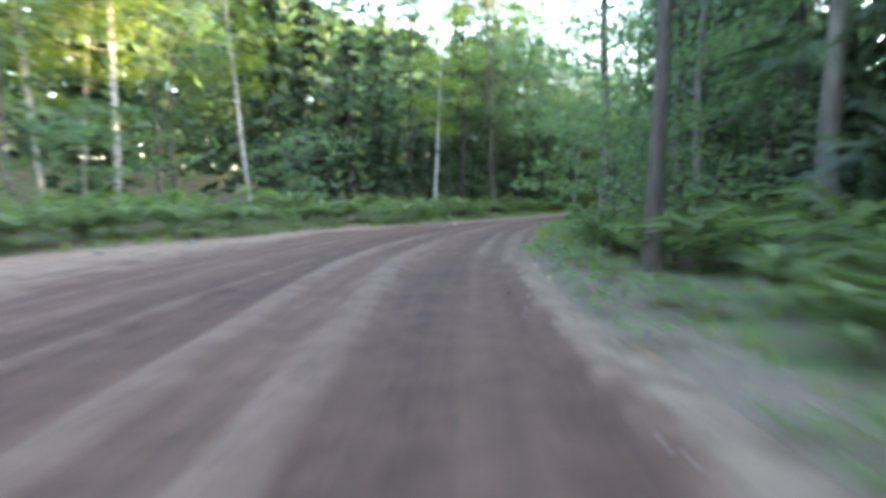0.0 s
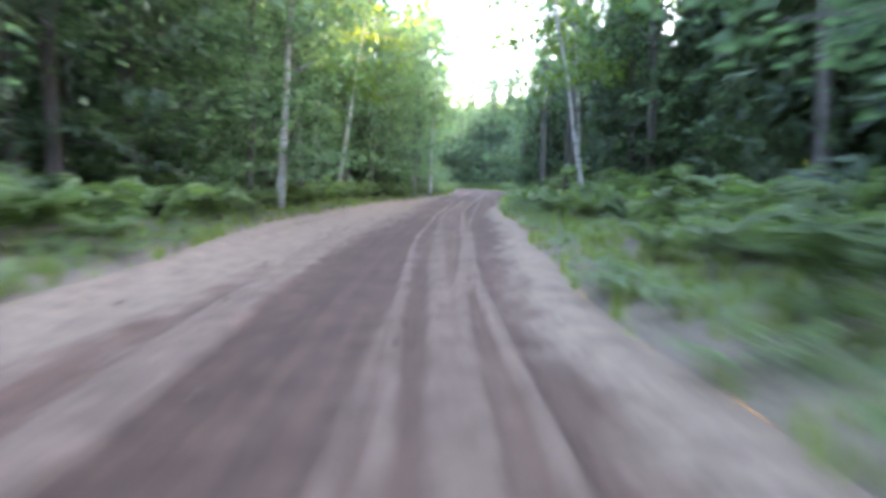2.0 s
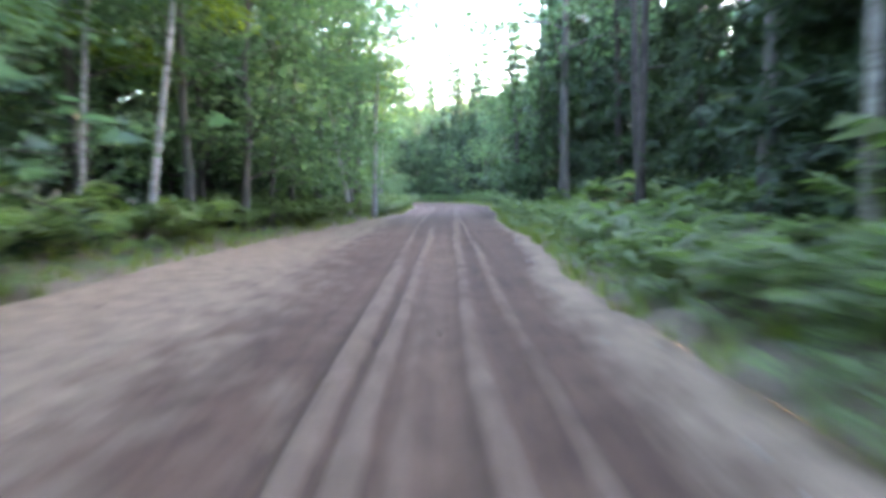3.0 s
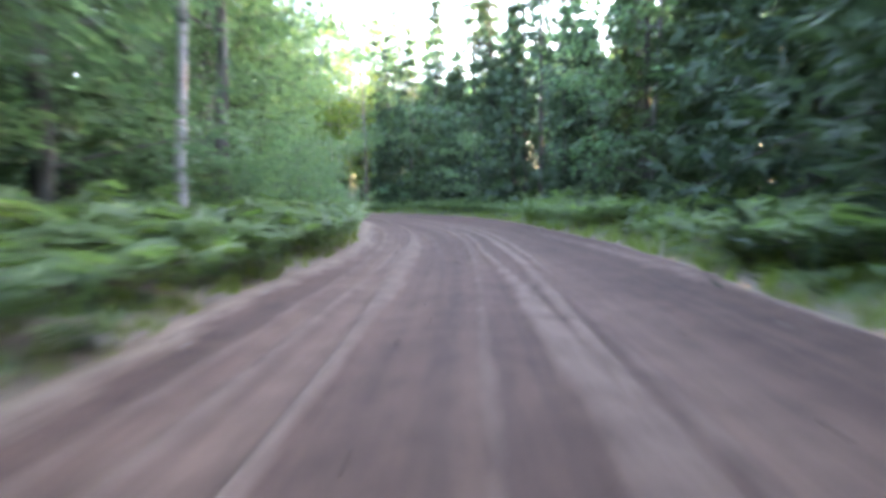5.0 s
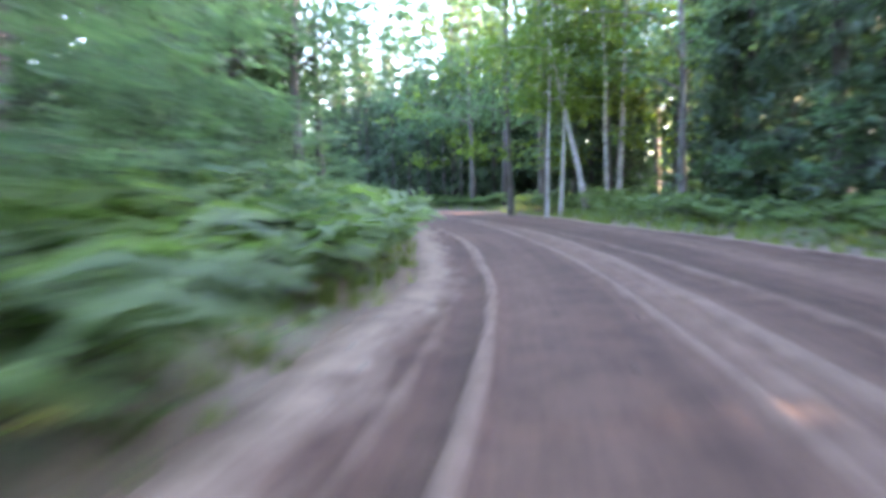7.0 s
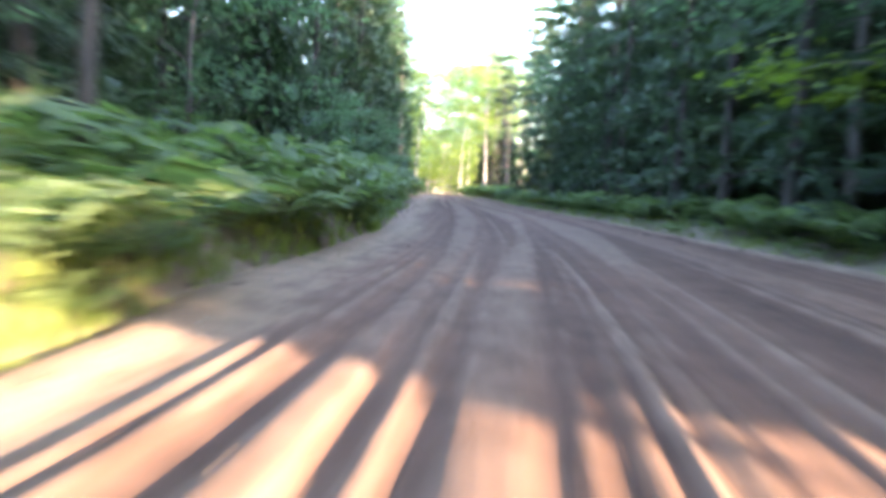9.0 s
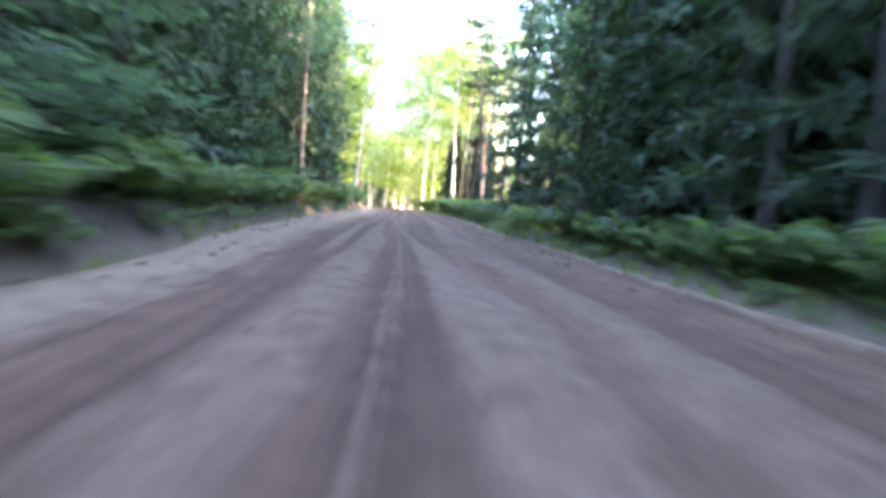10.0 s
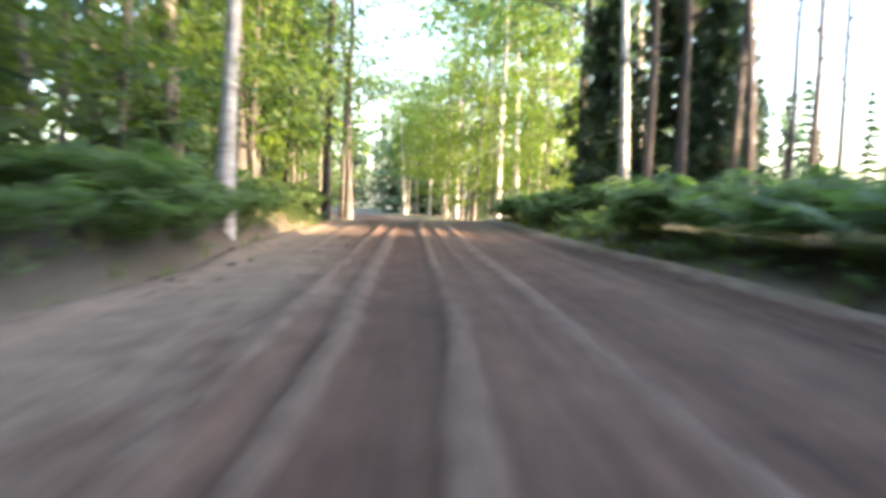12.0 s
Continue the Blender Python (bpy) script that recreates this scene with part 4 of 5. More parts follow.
# trees of their own: kind, which one, x, y, size, turn, lean
MARKED = [
    ("birch", 0, -16.6, 30.0, 1.0, 0, 0), ("birch", 2, -17.0, 34.0, 1.1, 90, 0), ("birch", 1, -14.4, 32.0, 1.0, 40, 2), ("birch", 0, -10.0, 37.7, 0.95, 255, 8), ("maple", 1, -16.0, 43.0, 1.1, 10, 0),
    ("birch", 0, -0.5, 45.4, 0.85, 100, 0), ("maple", 1, 5.8, 25.6, 1.2, 60, 0), ("pine", 0, 3.4, 11.7, 0.8, 30, 0), ("maple", 1, 7.3, 13.8, 1.4, 150, 3), ("spruce", 1, 10.0, 20.5, 1.0, 0, 0), ("maple", 0, 6.6, 18.8, 1.0, 60, 0), ("spruce", 0, 9.0, 27.5, 1.0, 90, 0), ("sapling", 1, 4.6, 14.2, 1.0, 10, 0), ("sapling", 0, 4.0, 16.8, 1.0, 100, 0), ("maple", 1, 12.6, 47.9, 1.5, 220, 0),
    ("birch", 1, 14.0, 77.4, 1.0, 77, 2), ("birch", 2, 24.6, 72.0, 1.1, 245, 7), ("birch", 2, 18.4, 91.0, 1.1, 65, 3),
    ("birch", 0, 20.1, 91.5, 1.0, 65, 9), ("birch", 0, 27.4, 76.6, 0.9, 15, 0), ("birch", 0, 31.6, 108.0, 0.95, 245, 8), ("birch", 1, 33.6, 109.6, 0.9, 130, 0),
    ("birch", 0, 42.4, 130.5, 1.0, 100, 0),
    ("spruce", 1, -2.5, 55.0, 1.15, 0, 0), ("spruce", 1, 1.5, 58.5, 1.2, 70, 0), ("maple", 1, 4.5, 63.5, 1.35, 140, 0), ("spruce", 1, 7.0, 69.0, 1.15, 200, 0), ("maple", 1, -6.5, 52.0, 1.3, 20, 0),
    ("great_spruce", 0, 33.8, 80.5, 1.25, 0, 0), ("great_spruce", 0, 30.6, 71.5, 1.3, 120, 0), ("spruce", 1, 28.5, 66.0, 1.1, 50, 0), ("great_spruce", 0, 37.6, 86.0, 1.2, 200, 0), ("great_spruce", 0, 41.0, 93.0, 1.2, 280, 0), ("great_spruce", 0, 44.6, 100.0, 1.25, 33, 0), ("great_spruce", 0, 24.5, 62.0, 1.2, 150, 0),
    ("great_spruce", 0, 15.6, 291.2, 1.1, 40, 0), ("great_spruce", 0, 17.6, 285.4, 1.1, 160, 0), ("pine", 0, 26.5, 304.3, 0.75, 20, 0), ("pine", 0, 24.5, 310.1, 1.1, 250, 3), 
    # three low spruces added to keep sun spots off the road
    ("spruce", 2, 50.5, 121.0, 1.0, 10, 0), ("spruce", 2, 51.5, 116.5, 1.0, 50, 0), ("spruce", 2, 55.0, 123.5, 1.1, 90, 0),
    ("pine", 0, 34.4, 88.6, 0.9, 0, 0), ("pine", 1, 37.0, 91.5, 0.8, 80, 0),
    ("great_spruce", 0, 49.5, 112.5, 1.3, 10, 0), ("great_spruce", 0, 53.5, 120.0, 1.3, 100, 0), ("great_spruce", 0, 58.0, 128.0, 1.3, 190, 0), ("great_spruce", 0, 61.5, 134.5, 1.3, 280, 0), ("spruce", 1, 64.0, 131.0, 1.2, 0, 0), ("spruce", 1, 57.0, 121.0, 1.2, 40, 0),
    ("maple", 1, 62.5, 206.0, 1.3, 15, 0), ("maple", 1, 69.5, 194.5, 1.4, 115, 0), ("spruce", 1, 72.5, 198.0, 1.2, 215, 0), ("maple", 1, 53.0, 186.0, 1.3, 315, 0), ("maple", 1, 52.6, 194.0, 1.3, 45, 0), ("spruce", 1, 50.5, 178.0, 1.2, 145, 0),
    ("birch", 2, 63.8, 199.5, 1.3, 0, 0), ("birch", 2, 64.7, 200.5, 1.4, 80, 0), ("birch", 0, 66.0, 199.6, 1.25, 270, 10), ("birch", 2, 67.2, 200.0, 1.5, 300, 0), ("birch", 0, 68.2, 201.5, 1.3, 45, 4),
    # the six spruces in this row are added to block low sun
    ("lit_birch", 1, 64.5, 204.6, 1.35, 30, 0), ("lit_birch", 1, 68.5, 204.6, 1.4, 150, 0), ("lit_birch", 1, 72.5, 205.0, 1.5, 270, 0), ("lit_birch", 1, 77.0, 205.8, 1.5, 80, 0), ("maple", 1, 58.5, 237.0, 1.5, 20, 0), ("maple", 1, 61.0, 225.5, 1.5, 75, 0), ("lit_birch", 1, 60.0, 230.0, 1.5, 10, 0), ("spruce", 1, 63.0, 227.0, 1.1, 0, 0), ("spruce", 1, 70.0, 226.4, 1.1, 90, 0), ("spruce", 1, 68.0, 156.0, 1.1, 45, 0), ("spruce", 1, 75.0, 155.4, 1.1, 20, 0), ("spruce", 1, 66.5, 145.6, 1.1, 10, 0), ("spruce", 1, 73.0, 145.0, 1.1, 120, 0), ("maple", 1, 59.5, 233.0, 1.5, 140, 0), ("maple", 1, 64.0, 236.0, 1.6, 250, 0), ("birch", 1, 62.0, 240.0, 1.6, 0, 0), ("pine", 1, 63.4, 219.4, 1.4, 0, 0), ("pine", 0, 66.5, 219.5, 1.0, 70, 0), ("pine", 0, 68.5, 217.0, 1.1, 200, 0),
    ("pine", 0, 46.0, 217.0, 0.9, 20, 0), ("pine", 0, 46.9, 218.2, 0.8, 120, 0),
    ("maple", 1, 24.3, 275.3, 1.3, 60, 0), ("birch", 1, 10.2, 309.9, 1.3, 140, 0), ("pine", 1, 2.6, 325.6, 1.0, 10, 0), ("birch", 2, 5.0, 315.8, 1.1, 80, 3), ("pine", 0, -1.2, 327.5, 0.8, 60, 2),
    ("great_spruce", 0, 15.6, 326.5, 0.9, 0, 0), ("great_spruce", 0, 18.2, 328.6, 1.15, 90, 0), ("great_spruce", 0, 19.8, 327.4, 0.9, 200, 0), ("great_spruce", 0, 32.6, 309.0, 1.3, 0, 0), ("great_spruce", 0, 34.5, 304.0, 1.35, 60, 0), ("spruce", 1, 36.5, 308.0, 1.2, 60, 0), ("great_spruce", 0, 38.5, 299.5, 1.35, 160, 0), ("spruce", 1, 35.0, 300.0, 1.2, 20, 0), ("great_spruce", 0, 37.6, 290.5, 1.35, 220, 0), ("great_spruce", 0, 42.0, 287.0, 1.35, 250, 0), ("spruce", 1, 41.0, 294.0, 1.2, 10, 0), ("great_spruce", 0, 44.5, 279.0, 1.35, 310, 0), ("spruce", 1, 46.5, 284.0, 1.2, 100, 0), ("great_spruce", 0, 50.5, 270.0, 1.35, 0, 0), ("great_spruce", 0, 53.0, 262.0, 1.35, 90, 0), ("spruce", 1, 48.0, 266.0, 1.2, 200, 0), ("great_spruce", 0, 55.0, 254.0, 1.35, 180, 0), ("great_spruce", 0, 56.5, 246.5, 1.3, 45, 0),
    ("spruce", 0, 8.6, 302.5, 1.15, 40, 0), ("spruce", 1, 11.0, 296.5, 1.1, 140, 0), ("spruce", 0, 13.8, 290.0, 1.2, 240, 0), ("spruce", 1, 16.4, 284.0, 1.1, 340, 0), ("spruce", 0, 20.0, 279.0, 1.0, 200, 0), ("spruce", 0, 6.2, 297.6, 1.0, 0, 0), ("spruce", 1, 9.6, 293.0, 1.1, 100, 0), ("spruce", 1, 14.0, 286.0, 1.1, 30, 0),
    ("pine", 1, 17.6, 324.0, 0.9, 0, 2), ("pine", 0, 18.4, 326.0, 1.0, 50, 0), ("pine", 0, 21.2, 321.5, 1.0, 140, -2), ("pine", 1, 22.9, 322.6, 0.9, 250, 0), ("birch", 1, 16.0, 332.5, 1.5, 0, 0), ("birch", 0, 18.8, 333.5, 1.6, 110, 0),
    ("pine", 0, 20.5, 323.5, 0.9, 33, 0), ("pine", 0, 22.3, 325.5, 0.95, 133, 2), ("pine", 1, 24.0, 327.0, 0.8, 233, 0), ("pine", 0, 19.0, 322.5, 0.85, 300, 0),
    ("pine", 0, 25.4, 315.0, 0.9, 10, 0), ("pine", 1, 26.8, 318.0, 0.75, 100, -2), ("pine", 1, 29.6, 307.0, 1.0, 190, 0), ("pine", 0, 31.0, 311.0, 0.9, 60, 4),
    ("maple", 1, 0.5, 331.0, 1.5, 0, 0), ("birch", 1, 17.0, 323.0, 1.2, 10, 0), ("birch", 1, 20.5, 329.0, 1.25, 190, 0), ("maple", 1, -3.0, 336.0, 1.5, 200, 0),
    ("lit_birch", 1, -3.5, 358.0, 1.69, 20, 0), ("lit_birch", 0, -0.5, 352.0, 1.62, 110, 3), ("birch", 1, 2.5, 349.5, 1.56, 210, 0), ("lit_birch", 0, 4.5, 356.0, 1.75, 310, 0), ("lit_birch", 1, -7.5, 366.0, 1.75, 60, 0),
    ("birch", 0, 0.5, 366.0, 1.75, 160, 0), ("lit_birch", 1, 7.5, 350.5, 1.50, 260, 0), ("lit_birch", 0, 5.5, 368.0, 1.88, 0, 0), ("birch", 1, -12.0, 375.0, 1.75, 80, 0), ("lit_birch", 1, -4.0, 378.0, 1.88, 140, 0),
    ("lit_birch", 0, 9.5, 360.0, 1.62, 200, -3), ("birch", 1, 1.0, 358.5, 1.81, 250, 0), ("lit_birch", 0, -2.0, 370.5, 1.88, 30, 0), ("lit_birch", 1, 3.0, 362.0, 1.88, 30, 0), ("lit_birch", 1, -5.5, 371.0, 1.88, 130, 0),
    ("lit_birch", 0, -1.0, 347.5, 0.8, 10, 0), ("lit_birch", 0, 3.5, 345.0, 0.7, 130, 0), ("lit_birch", 0, 7.5, 346.0, 0.75, 250, 0), ("lit_birch", 0, 11.0, 345.0, 0.8, 70, 0), ("lit_birch", 1, 12.5, 352.0, 1.2, 190, 0),
]

# added trees behind the front rows, closing or shading the wood: same columns
BEHIND = [
    ("maple", 1, 40.5, 274.4, 0.85, 70, 0), ("maple", 1, 43.0, 277.0, 0.9, 170, 0), ("maple", 1, 46.5, 275.8, 1.5, 20, 0), ("maple", 1, 50.5, 274.4, 1.6, 120, 0), ("great_spruce", 0, 41.5, 309.2, 1.2, 70, 0),
    ("great_spruce", 0, 43.5, 269.0, 1.1, 15, 0), ("great_spruce", 0, 47.0, 271.3, 1.2, 105, 0), ("great_spruce", 0, 44.7, 264.3, 1.1, 205, 0), ("great_spruce", 0, 48.5, 262.0, 1.2, 300, 0), ("great_spruce", 0, 66.5, 148.6, 1.0, 35, 0), ("great_spruce", 0, 71.0, 147.4, 1.0, 125, 0), ("spruce", 2, 21.5, 52.6, 1.0, 25, 0),
]

# stretches: s from, s to, side, share of each kind in the front rows, trees a metre
STRETCHES = [
    (20, 76, -1, {"sapling": 2}, 0.35),
    (76, 122, -1, {"maple": 6, "sapling": 4, "spruce": 3}, 0.6),
    (20, 122, 1, {"maple": 5, "sapling": 4, "spruce": 6}, 0.65),
    (122, 275, -1, {"maple": 7, "sapling": 4, "spruce": 2}, 0.6),
    (122, 250, 1, {"maple": 3, "sapling": 2, "spruce": 8}, 0.65),
    (275, 372, -1, {"maple": 1, "sapling": 3, "spruce": 8}, 0.6),
    (250, 352, 1, {"maple": 1, "sapling": 2, "spruce": 9}, 0.65),
    (372, 470, -1, {"maple": 3, "sapling": 2, "lit_birch": 5, "birch": 1}, 0.5),
    (352, 372, 1, {"spruce": 5, "sapling": 1}, 0.5),
    (413, 470, 1, {"birch": 8, "maple": 2}, 0.6),
    (292, 352, 1, {"spruce": 6, "maple": 1}, 0.28),
    (95, 165, -1, {"maple": 5, "spruce": 2}, 0.25),
    (118, 165, 1, {"spruce": 4, "maple": 1}, 0.22),
    (190, 250, -1, {"maple": 5}, 0.22),
    (178, 262, -1, {"sapling": 1}, 0.45),
    (318, 366, -1, {"spruce": 6}, 0.29),
    (262, 302, 1, {"maple": 2, "spruce": 4}, 0.29),
    (168, 262, 1, {"maple": 2, "spruce": 4}, 0.26),
    (304, 350, 1, {"spruce": 5, "maple": 1}, 0.24),
    (255, 305, 1, {"maple": 2, "spruce": 4}, 0.31),
    (88, 166, 1, {"maple": 2, "spruce": 4}, 0.31),
    (88, 166, -1, {"maple": 3, "spruce": 3}, 0.31),
    (372, 396, -1, {"lit_birch": 4, "spruce": 1}, 0.28),
]


def build_woods():
    rng = np.random.RandomState(21)
    open_views = [along(t[2], t[3]) for t in MARKED]        # most of these are seen from the road, some only block the sun
    for s0, s1, side, share, rate in STRETCHES:
        names = [n for n, c in share.items() for _ in range(c)]
        for s in np.arange(max(s0, 34), s1, 1 / rate):
            name = names[rng.randint(len(names))]
            ss = s + rng.uniform(-0.8, 0.8)
            d = rng.uniform(1.5, 4.5) if name == "sapling" else rng.uniform(2.0, 7.5)
            if side > 0 and ss < 122:
                d += 2.4
            if side < 0 and ss < 76:
                d += 3.0
            if side < 0 and 160 < ss < 300:
                d += 1.8
            if rate < 0.3:
                d = rng.uniform(1.4, 2.4) if 120 < ss < 166 else rng.uniform(1.8, 3.0) if 302 < ss < 352 and side > 0 else rng.uniform(2.8, 4.2)
            if rate > 0.3 and rate < 0.32:
                d = rng.uniform(4.5, 8.0)
            if side < 0 and 190 < ss < 262 and name != "sapling":
                d = max(d, rng.uniform(4.8, 6.5))
            if rate == 0.45:                             # low bushes among the ferns
                d = rng.uniform(1.3, 2.8)
            if name == "spruce":
                d = max(d, rng.uniform(3.3, 4.2))
            v = float(left_edge(ss) - d) if side < 0 else float(right_edge(ss) + d)
            x, y = place(ss, v)
            kind = KINDS[name][rng.randint(len(KINDS[name]))]
            turn, sc = rng.uniform(0, 360), rng.uniform(0.95, 1.25)
            if rate < 0.32 and ss < 345 and name != "spruce":
                sc *= 1.25
            if rate == 0.45:
                sc *= 0.6
            if any(x0 - 6 < ss < x0 + 1.5 and v0 * side > 0 and abs(v) < abs(v0) + 0.8 for x0, v0 in open_views):
                continue
            if not (side > 0 and in_glade(x, y, 1.5)) and not (s < 400 and is_clear(x, y)):
                top = sun_height(x, y)
                if kind.height * sc > top:
                    sc = max(0.35, top / kind.height)
                kind.put(x, y, ground_at(ss, v) - 0.03, turn, sc)


def stand(name, which, x, y, scale=1.0, turn=0.0, tip=0.0):
    """One tree at a place of its own."""
    s, v = along(x, y)
    return KINDS[name][which].put(x, y, ground_at(s, v) - 0.03, turn, scale, tip)


def build_marked_trees():
    for name, which, x, y, scale, turn, tip in MARKED + BEHIND:
        stand(name, which, x, y, scale, turn, tip)
    # spruces added to block stray sun from the road
    for x, y, turn in ((67.0, 142.6, 0), (68.5, 152.2, 80), (64.5, 227.2, 160), (65.5, 230.4, 240)):
        stand("great_spruce", 0, x, y, 1.0, turn)
    # tall broad crowns that reach over the edges of the road
    for s, side, beyond, scale, turn in ((112, 1, 6.6, 1.45, 0), (126, 1, 6.2, 1.4, 70), (139, 1, 6.4, 1.5, 140), (152, 1, 2.8, 1.5, 210), (164, 1, 2.8, 1.45, 280), (104, -1, 4.2, 1.4, 35),
                                         (325, 1, 3.0, 1.5, 20), (334, -1, 3.4, 1.5, 230), (381, -1, 2.6, 1.7, 80), (388, -1, 2.6, 1.75, 10), (390, 1, 2.6, 1.85, 200), (396, 1, 3.4, 1.8, 300)):
        v = float(right_edge(s)) + beyond if side > 0 else float(left_edge(s)) - beyond
        x, y = place(s, v)
        KINDS["maple"][1].put(x, y, ground_at(s, v) - 0.03, turn, scale)
    # tall spruces that wall in the road before the clearing
    rng = np.random.RandomState(23)
    for side, s0, s1 in ((1, 284, 354), (-1, 310, 370)):
        for s in np.arange(s0, s1, 4.2):
            ss = s + rng.uniform(-1.2, 1.2)
            v = float(right_edge(ss)) + rng.uniform(2.2, 3.6) if side > 0 else float(left_edge(ss)) - rng.uniform(2.9, 4.4)
            x, y = place(ss, v)
            turn, scale = rng.uniform(0, 360), rng.uniform(1.1, 1.35)
            if not (side > 0 and (in_glade(x, y, 1.0) or is_clear(x, y))):
                KINDS["spruce"][1].put(x, y, ground_at(ss, v) - 0.03, turn, scale)
    # a second, denser row behind them on the shaded side
    for s in np.arange(280, 350, 3.6):
        ss = s + rng.uniform(-1.0, 1.0)
        v = float(right_edge(ss)) + rng.uniform(6.0, 9.5)
        x, y = place(ss, v)
        turn, scale = rng.uniform(0, 360), rng.uniform(1.35, 1.7)
        if not (in_glade(x, y, 3.0) or is_clear(x, y)):
            KINDS["great_spruce"][0].put(x, y, ground_at(ss, v) - 0.03, turn, scale)
    # tall crowns added over the hollow's low-sun gap, shading the upper leaves opposite
    for x, y, turn in ((66.0, 216.9, 0), (69.5, 211.6, 130), (75.0, 217.2, 260)):
        stand("maple", 1, x, y, 1.7, turn)


def build_far_woods():
    """The woods behind the front rows, as one mass."""
    rng = np.random.RandomState(31)
    kinds = []
    for i in range(3):
        kinds.append((broad_tree(80 + i, 13 + 2 * i, 0.13, 0.22, 3.6, 56, 13, 0.50, 0.5, 8, sides=4), 0))
        kinds.append((conifer(94 + i, 14 + 2 * i, 0.17, 0.12, 3.3, 16, 6, 8, 0.8, 4, forked=False), 1))
        kinds.append((conifer(90 + i, 13 + 2 * i, 0.15, 0.05, 2.9, 16, 6, 8, 0.75, 4, forked=False), 1))
    low = [(broad_tree(100, 5.0, 0.04, 0.06, 2.8, 48, 18, 0.28, 0.3, 8, sides=3), 0)]
    low += [(conifer(102 + i, 4.5 + i, 0.05, 0.04, 1.9, 12, 6, 12, 0.42, 3, forked=False), 1) for i in range(2)]
    vs, n = [], 0
    quads, tris, qi, ti = [], [], [], []

    def add(item, x, y, z, sc):
        nonlocal n
        (bole, limbs, (cv, cf)), needle = item
        t = rng.uniform(0, 6.28)
        m = np.array([[math.cos(t), -math.sin(t), 0], [math.sin(t), math.cos(t), 0], [0, 0, 1]]) * sc
        for vv, ff, store, idx, code in ((*bole, quads, qi, 2), (*limbs, quads, qi, 2), (cv, cf, tris, ti, needle)):
            vs.append(vv @ m.T + (x, y, z))
            store.append(ff + n)
            idx.append(np.full(len(ff), code))
            n += len(vv)

    for side in (-1, 1):
        for a, b, rate, pool in ((7, 12, 0.18, low), (9, 15, 0.19, kinds), (14, 22, 0.11, kinds)):
            for s in np.arange(25, 470, 1 / rate):
                ss, d = s + rng.uniform(-1.5, 1.5), rng.uniform(a, b)
                v = float(left_edge(ss) - d) if side < 0 else float(right_edge(ss) + d)
                x, y = place(ss, v)
                item, sc = pool[rng.randint(len(pool))], rng.uniform(0.85, 1.2)
                if side > 0 and (is_clear(x, y) or in_glade(x, y, 1.5)):
                    continue
                top = sun_height(x, y)
                if 17.0 * sc > top:
                    sc = max(0.35, top / 17.0)
                add(item, x, y, ground_at(ss, v) - 0.05, sc)
    # the wood that closes the view beyond the last bend, and the far rim of the open ground
    # the low trees round (48, 297) are added to shade the road's end
    for cx, cy, rx, ry, count in ((-75, 425, 35, 14, 50), (-10, 400, 25, 12, 40), (75, 400, 60, 14, 50), (48, 297, 15, 13, 45)):
        for k in range(count):
            x, y = cx + rng.uniform(-rx, rx), cy + rng.uniform(-ry, ry)
            if (abs(along(x, y)[1]) > 6 or y > 418) and not (x > 28 and in_glade(x, y, 1.5)):
                add(kinds[rng.randint(len(kinds))], x, y, -1.7 if y > 340 else -0.1, rng.uniform(0.9, 1.2) * (0.55 if cy == 297 else 1.0))
    # the deep of the wood: leaves at all heights under an uneven top
    for side, many in ((-1, 9000), (1, 9000)):
        ss, d = rng.uniform(10, 475, many), rng.uniform(28, 46, many)
        v = left_edge(ss) - d if side < 0 else right_edge(ss) + d
        xy = place(ss, v)
        top = 18 + 3.0 * wobble(xy[:, 0], xy[:, 1], 0.25, 41) + 1.5 * wobble(xy[:, 0], xy[:, 1], 0.8, 42)
        z = ground_z(ss, v) + top * rng.uniform(0, 1, many) ** 0.85
        keep = np.array([not (side > 0 and (is_clear(x, y) or in_glade(x, y, 1.5))) for x, y in xy])
        keep &= z < np.array([sun_height(x, y) for x, y in xy])
        c = np.concatenate([xy, z[:, None]], 1)[keep]
        vv, ff = leaves(c, rng.normal(0, 1, (len(c), 3)) * (1, 1, 0.5), 1.0, 0.6, rng, 0.8)
        vs.append(vv)
        tris.append(ff + n)
        # mostly the dark needle colour, standing in for shade deep inside
        dark = rng.uniform(0, 1, len(c)) < 0.85
        ti.append(dark.astype(int))
        n += len(vv)
    # added leafy face and roof behind the wood: closes sky gaps, blocks low sun
    for side, back in ((-1, 44), (-1, 47), (1, 44), (1, 47)):
        wall = 18.0
        a, b = np.meshgrid(np.arange(8, 476, 1.0), np.arange(0, 29, 1.0), indexing="ij")
        a, b = a.ravel(), b.ravel()
        d = back + np.maximum(b - wall, 0)
        h = np.minimum(b, wall)
        v = left_edge(a) - d if side < 0 else right_edge(a) + d
        xy = place(a, v)
        d = d + 2.2 * wobble(xy[:, 0], h * 1.5 + xy[:, 1], 0.5, 61) + 0.8 * wobble(xy[:, 0] + h, xy[:, 1], 1.7, 62)
        v = left_edge(a) - d if side < 0 else right_edge(a) + d
        xy = place(a, v)
        top = h / wall * (np.interp(a, [0, 200, 212, 240, 262, 480], [22, 22, 20, 18, 17, 17] if side > 0 else [24, 24, 24, 24, 22, 20]) + 1.8 * wobble(xy[:, 0], xy[:, 1], 0.3, 63) + 1.0 * wobble(xy[:, 0], xy[:, 1], 1.1, 64))
        z = ground_z(a, v) + top
        gap = np.min([np.hypot(xy[:, 0] - wx, xy[:, 1] - wy) for wx, wy in WAY[::12]], axis=0)
        keep = gap > 32
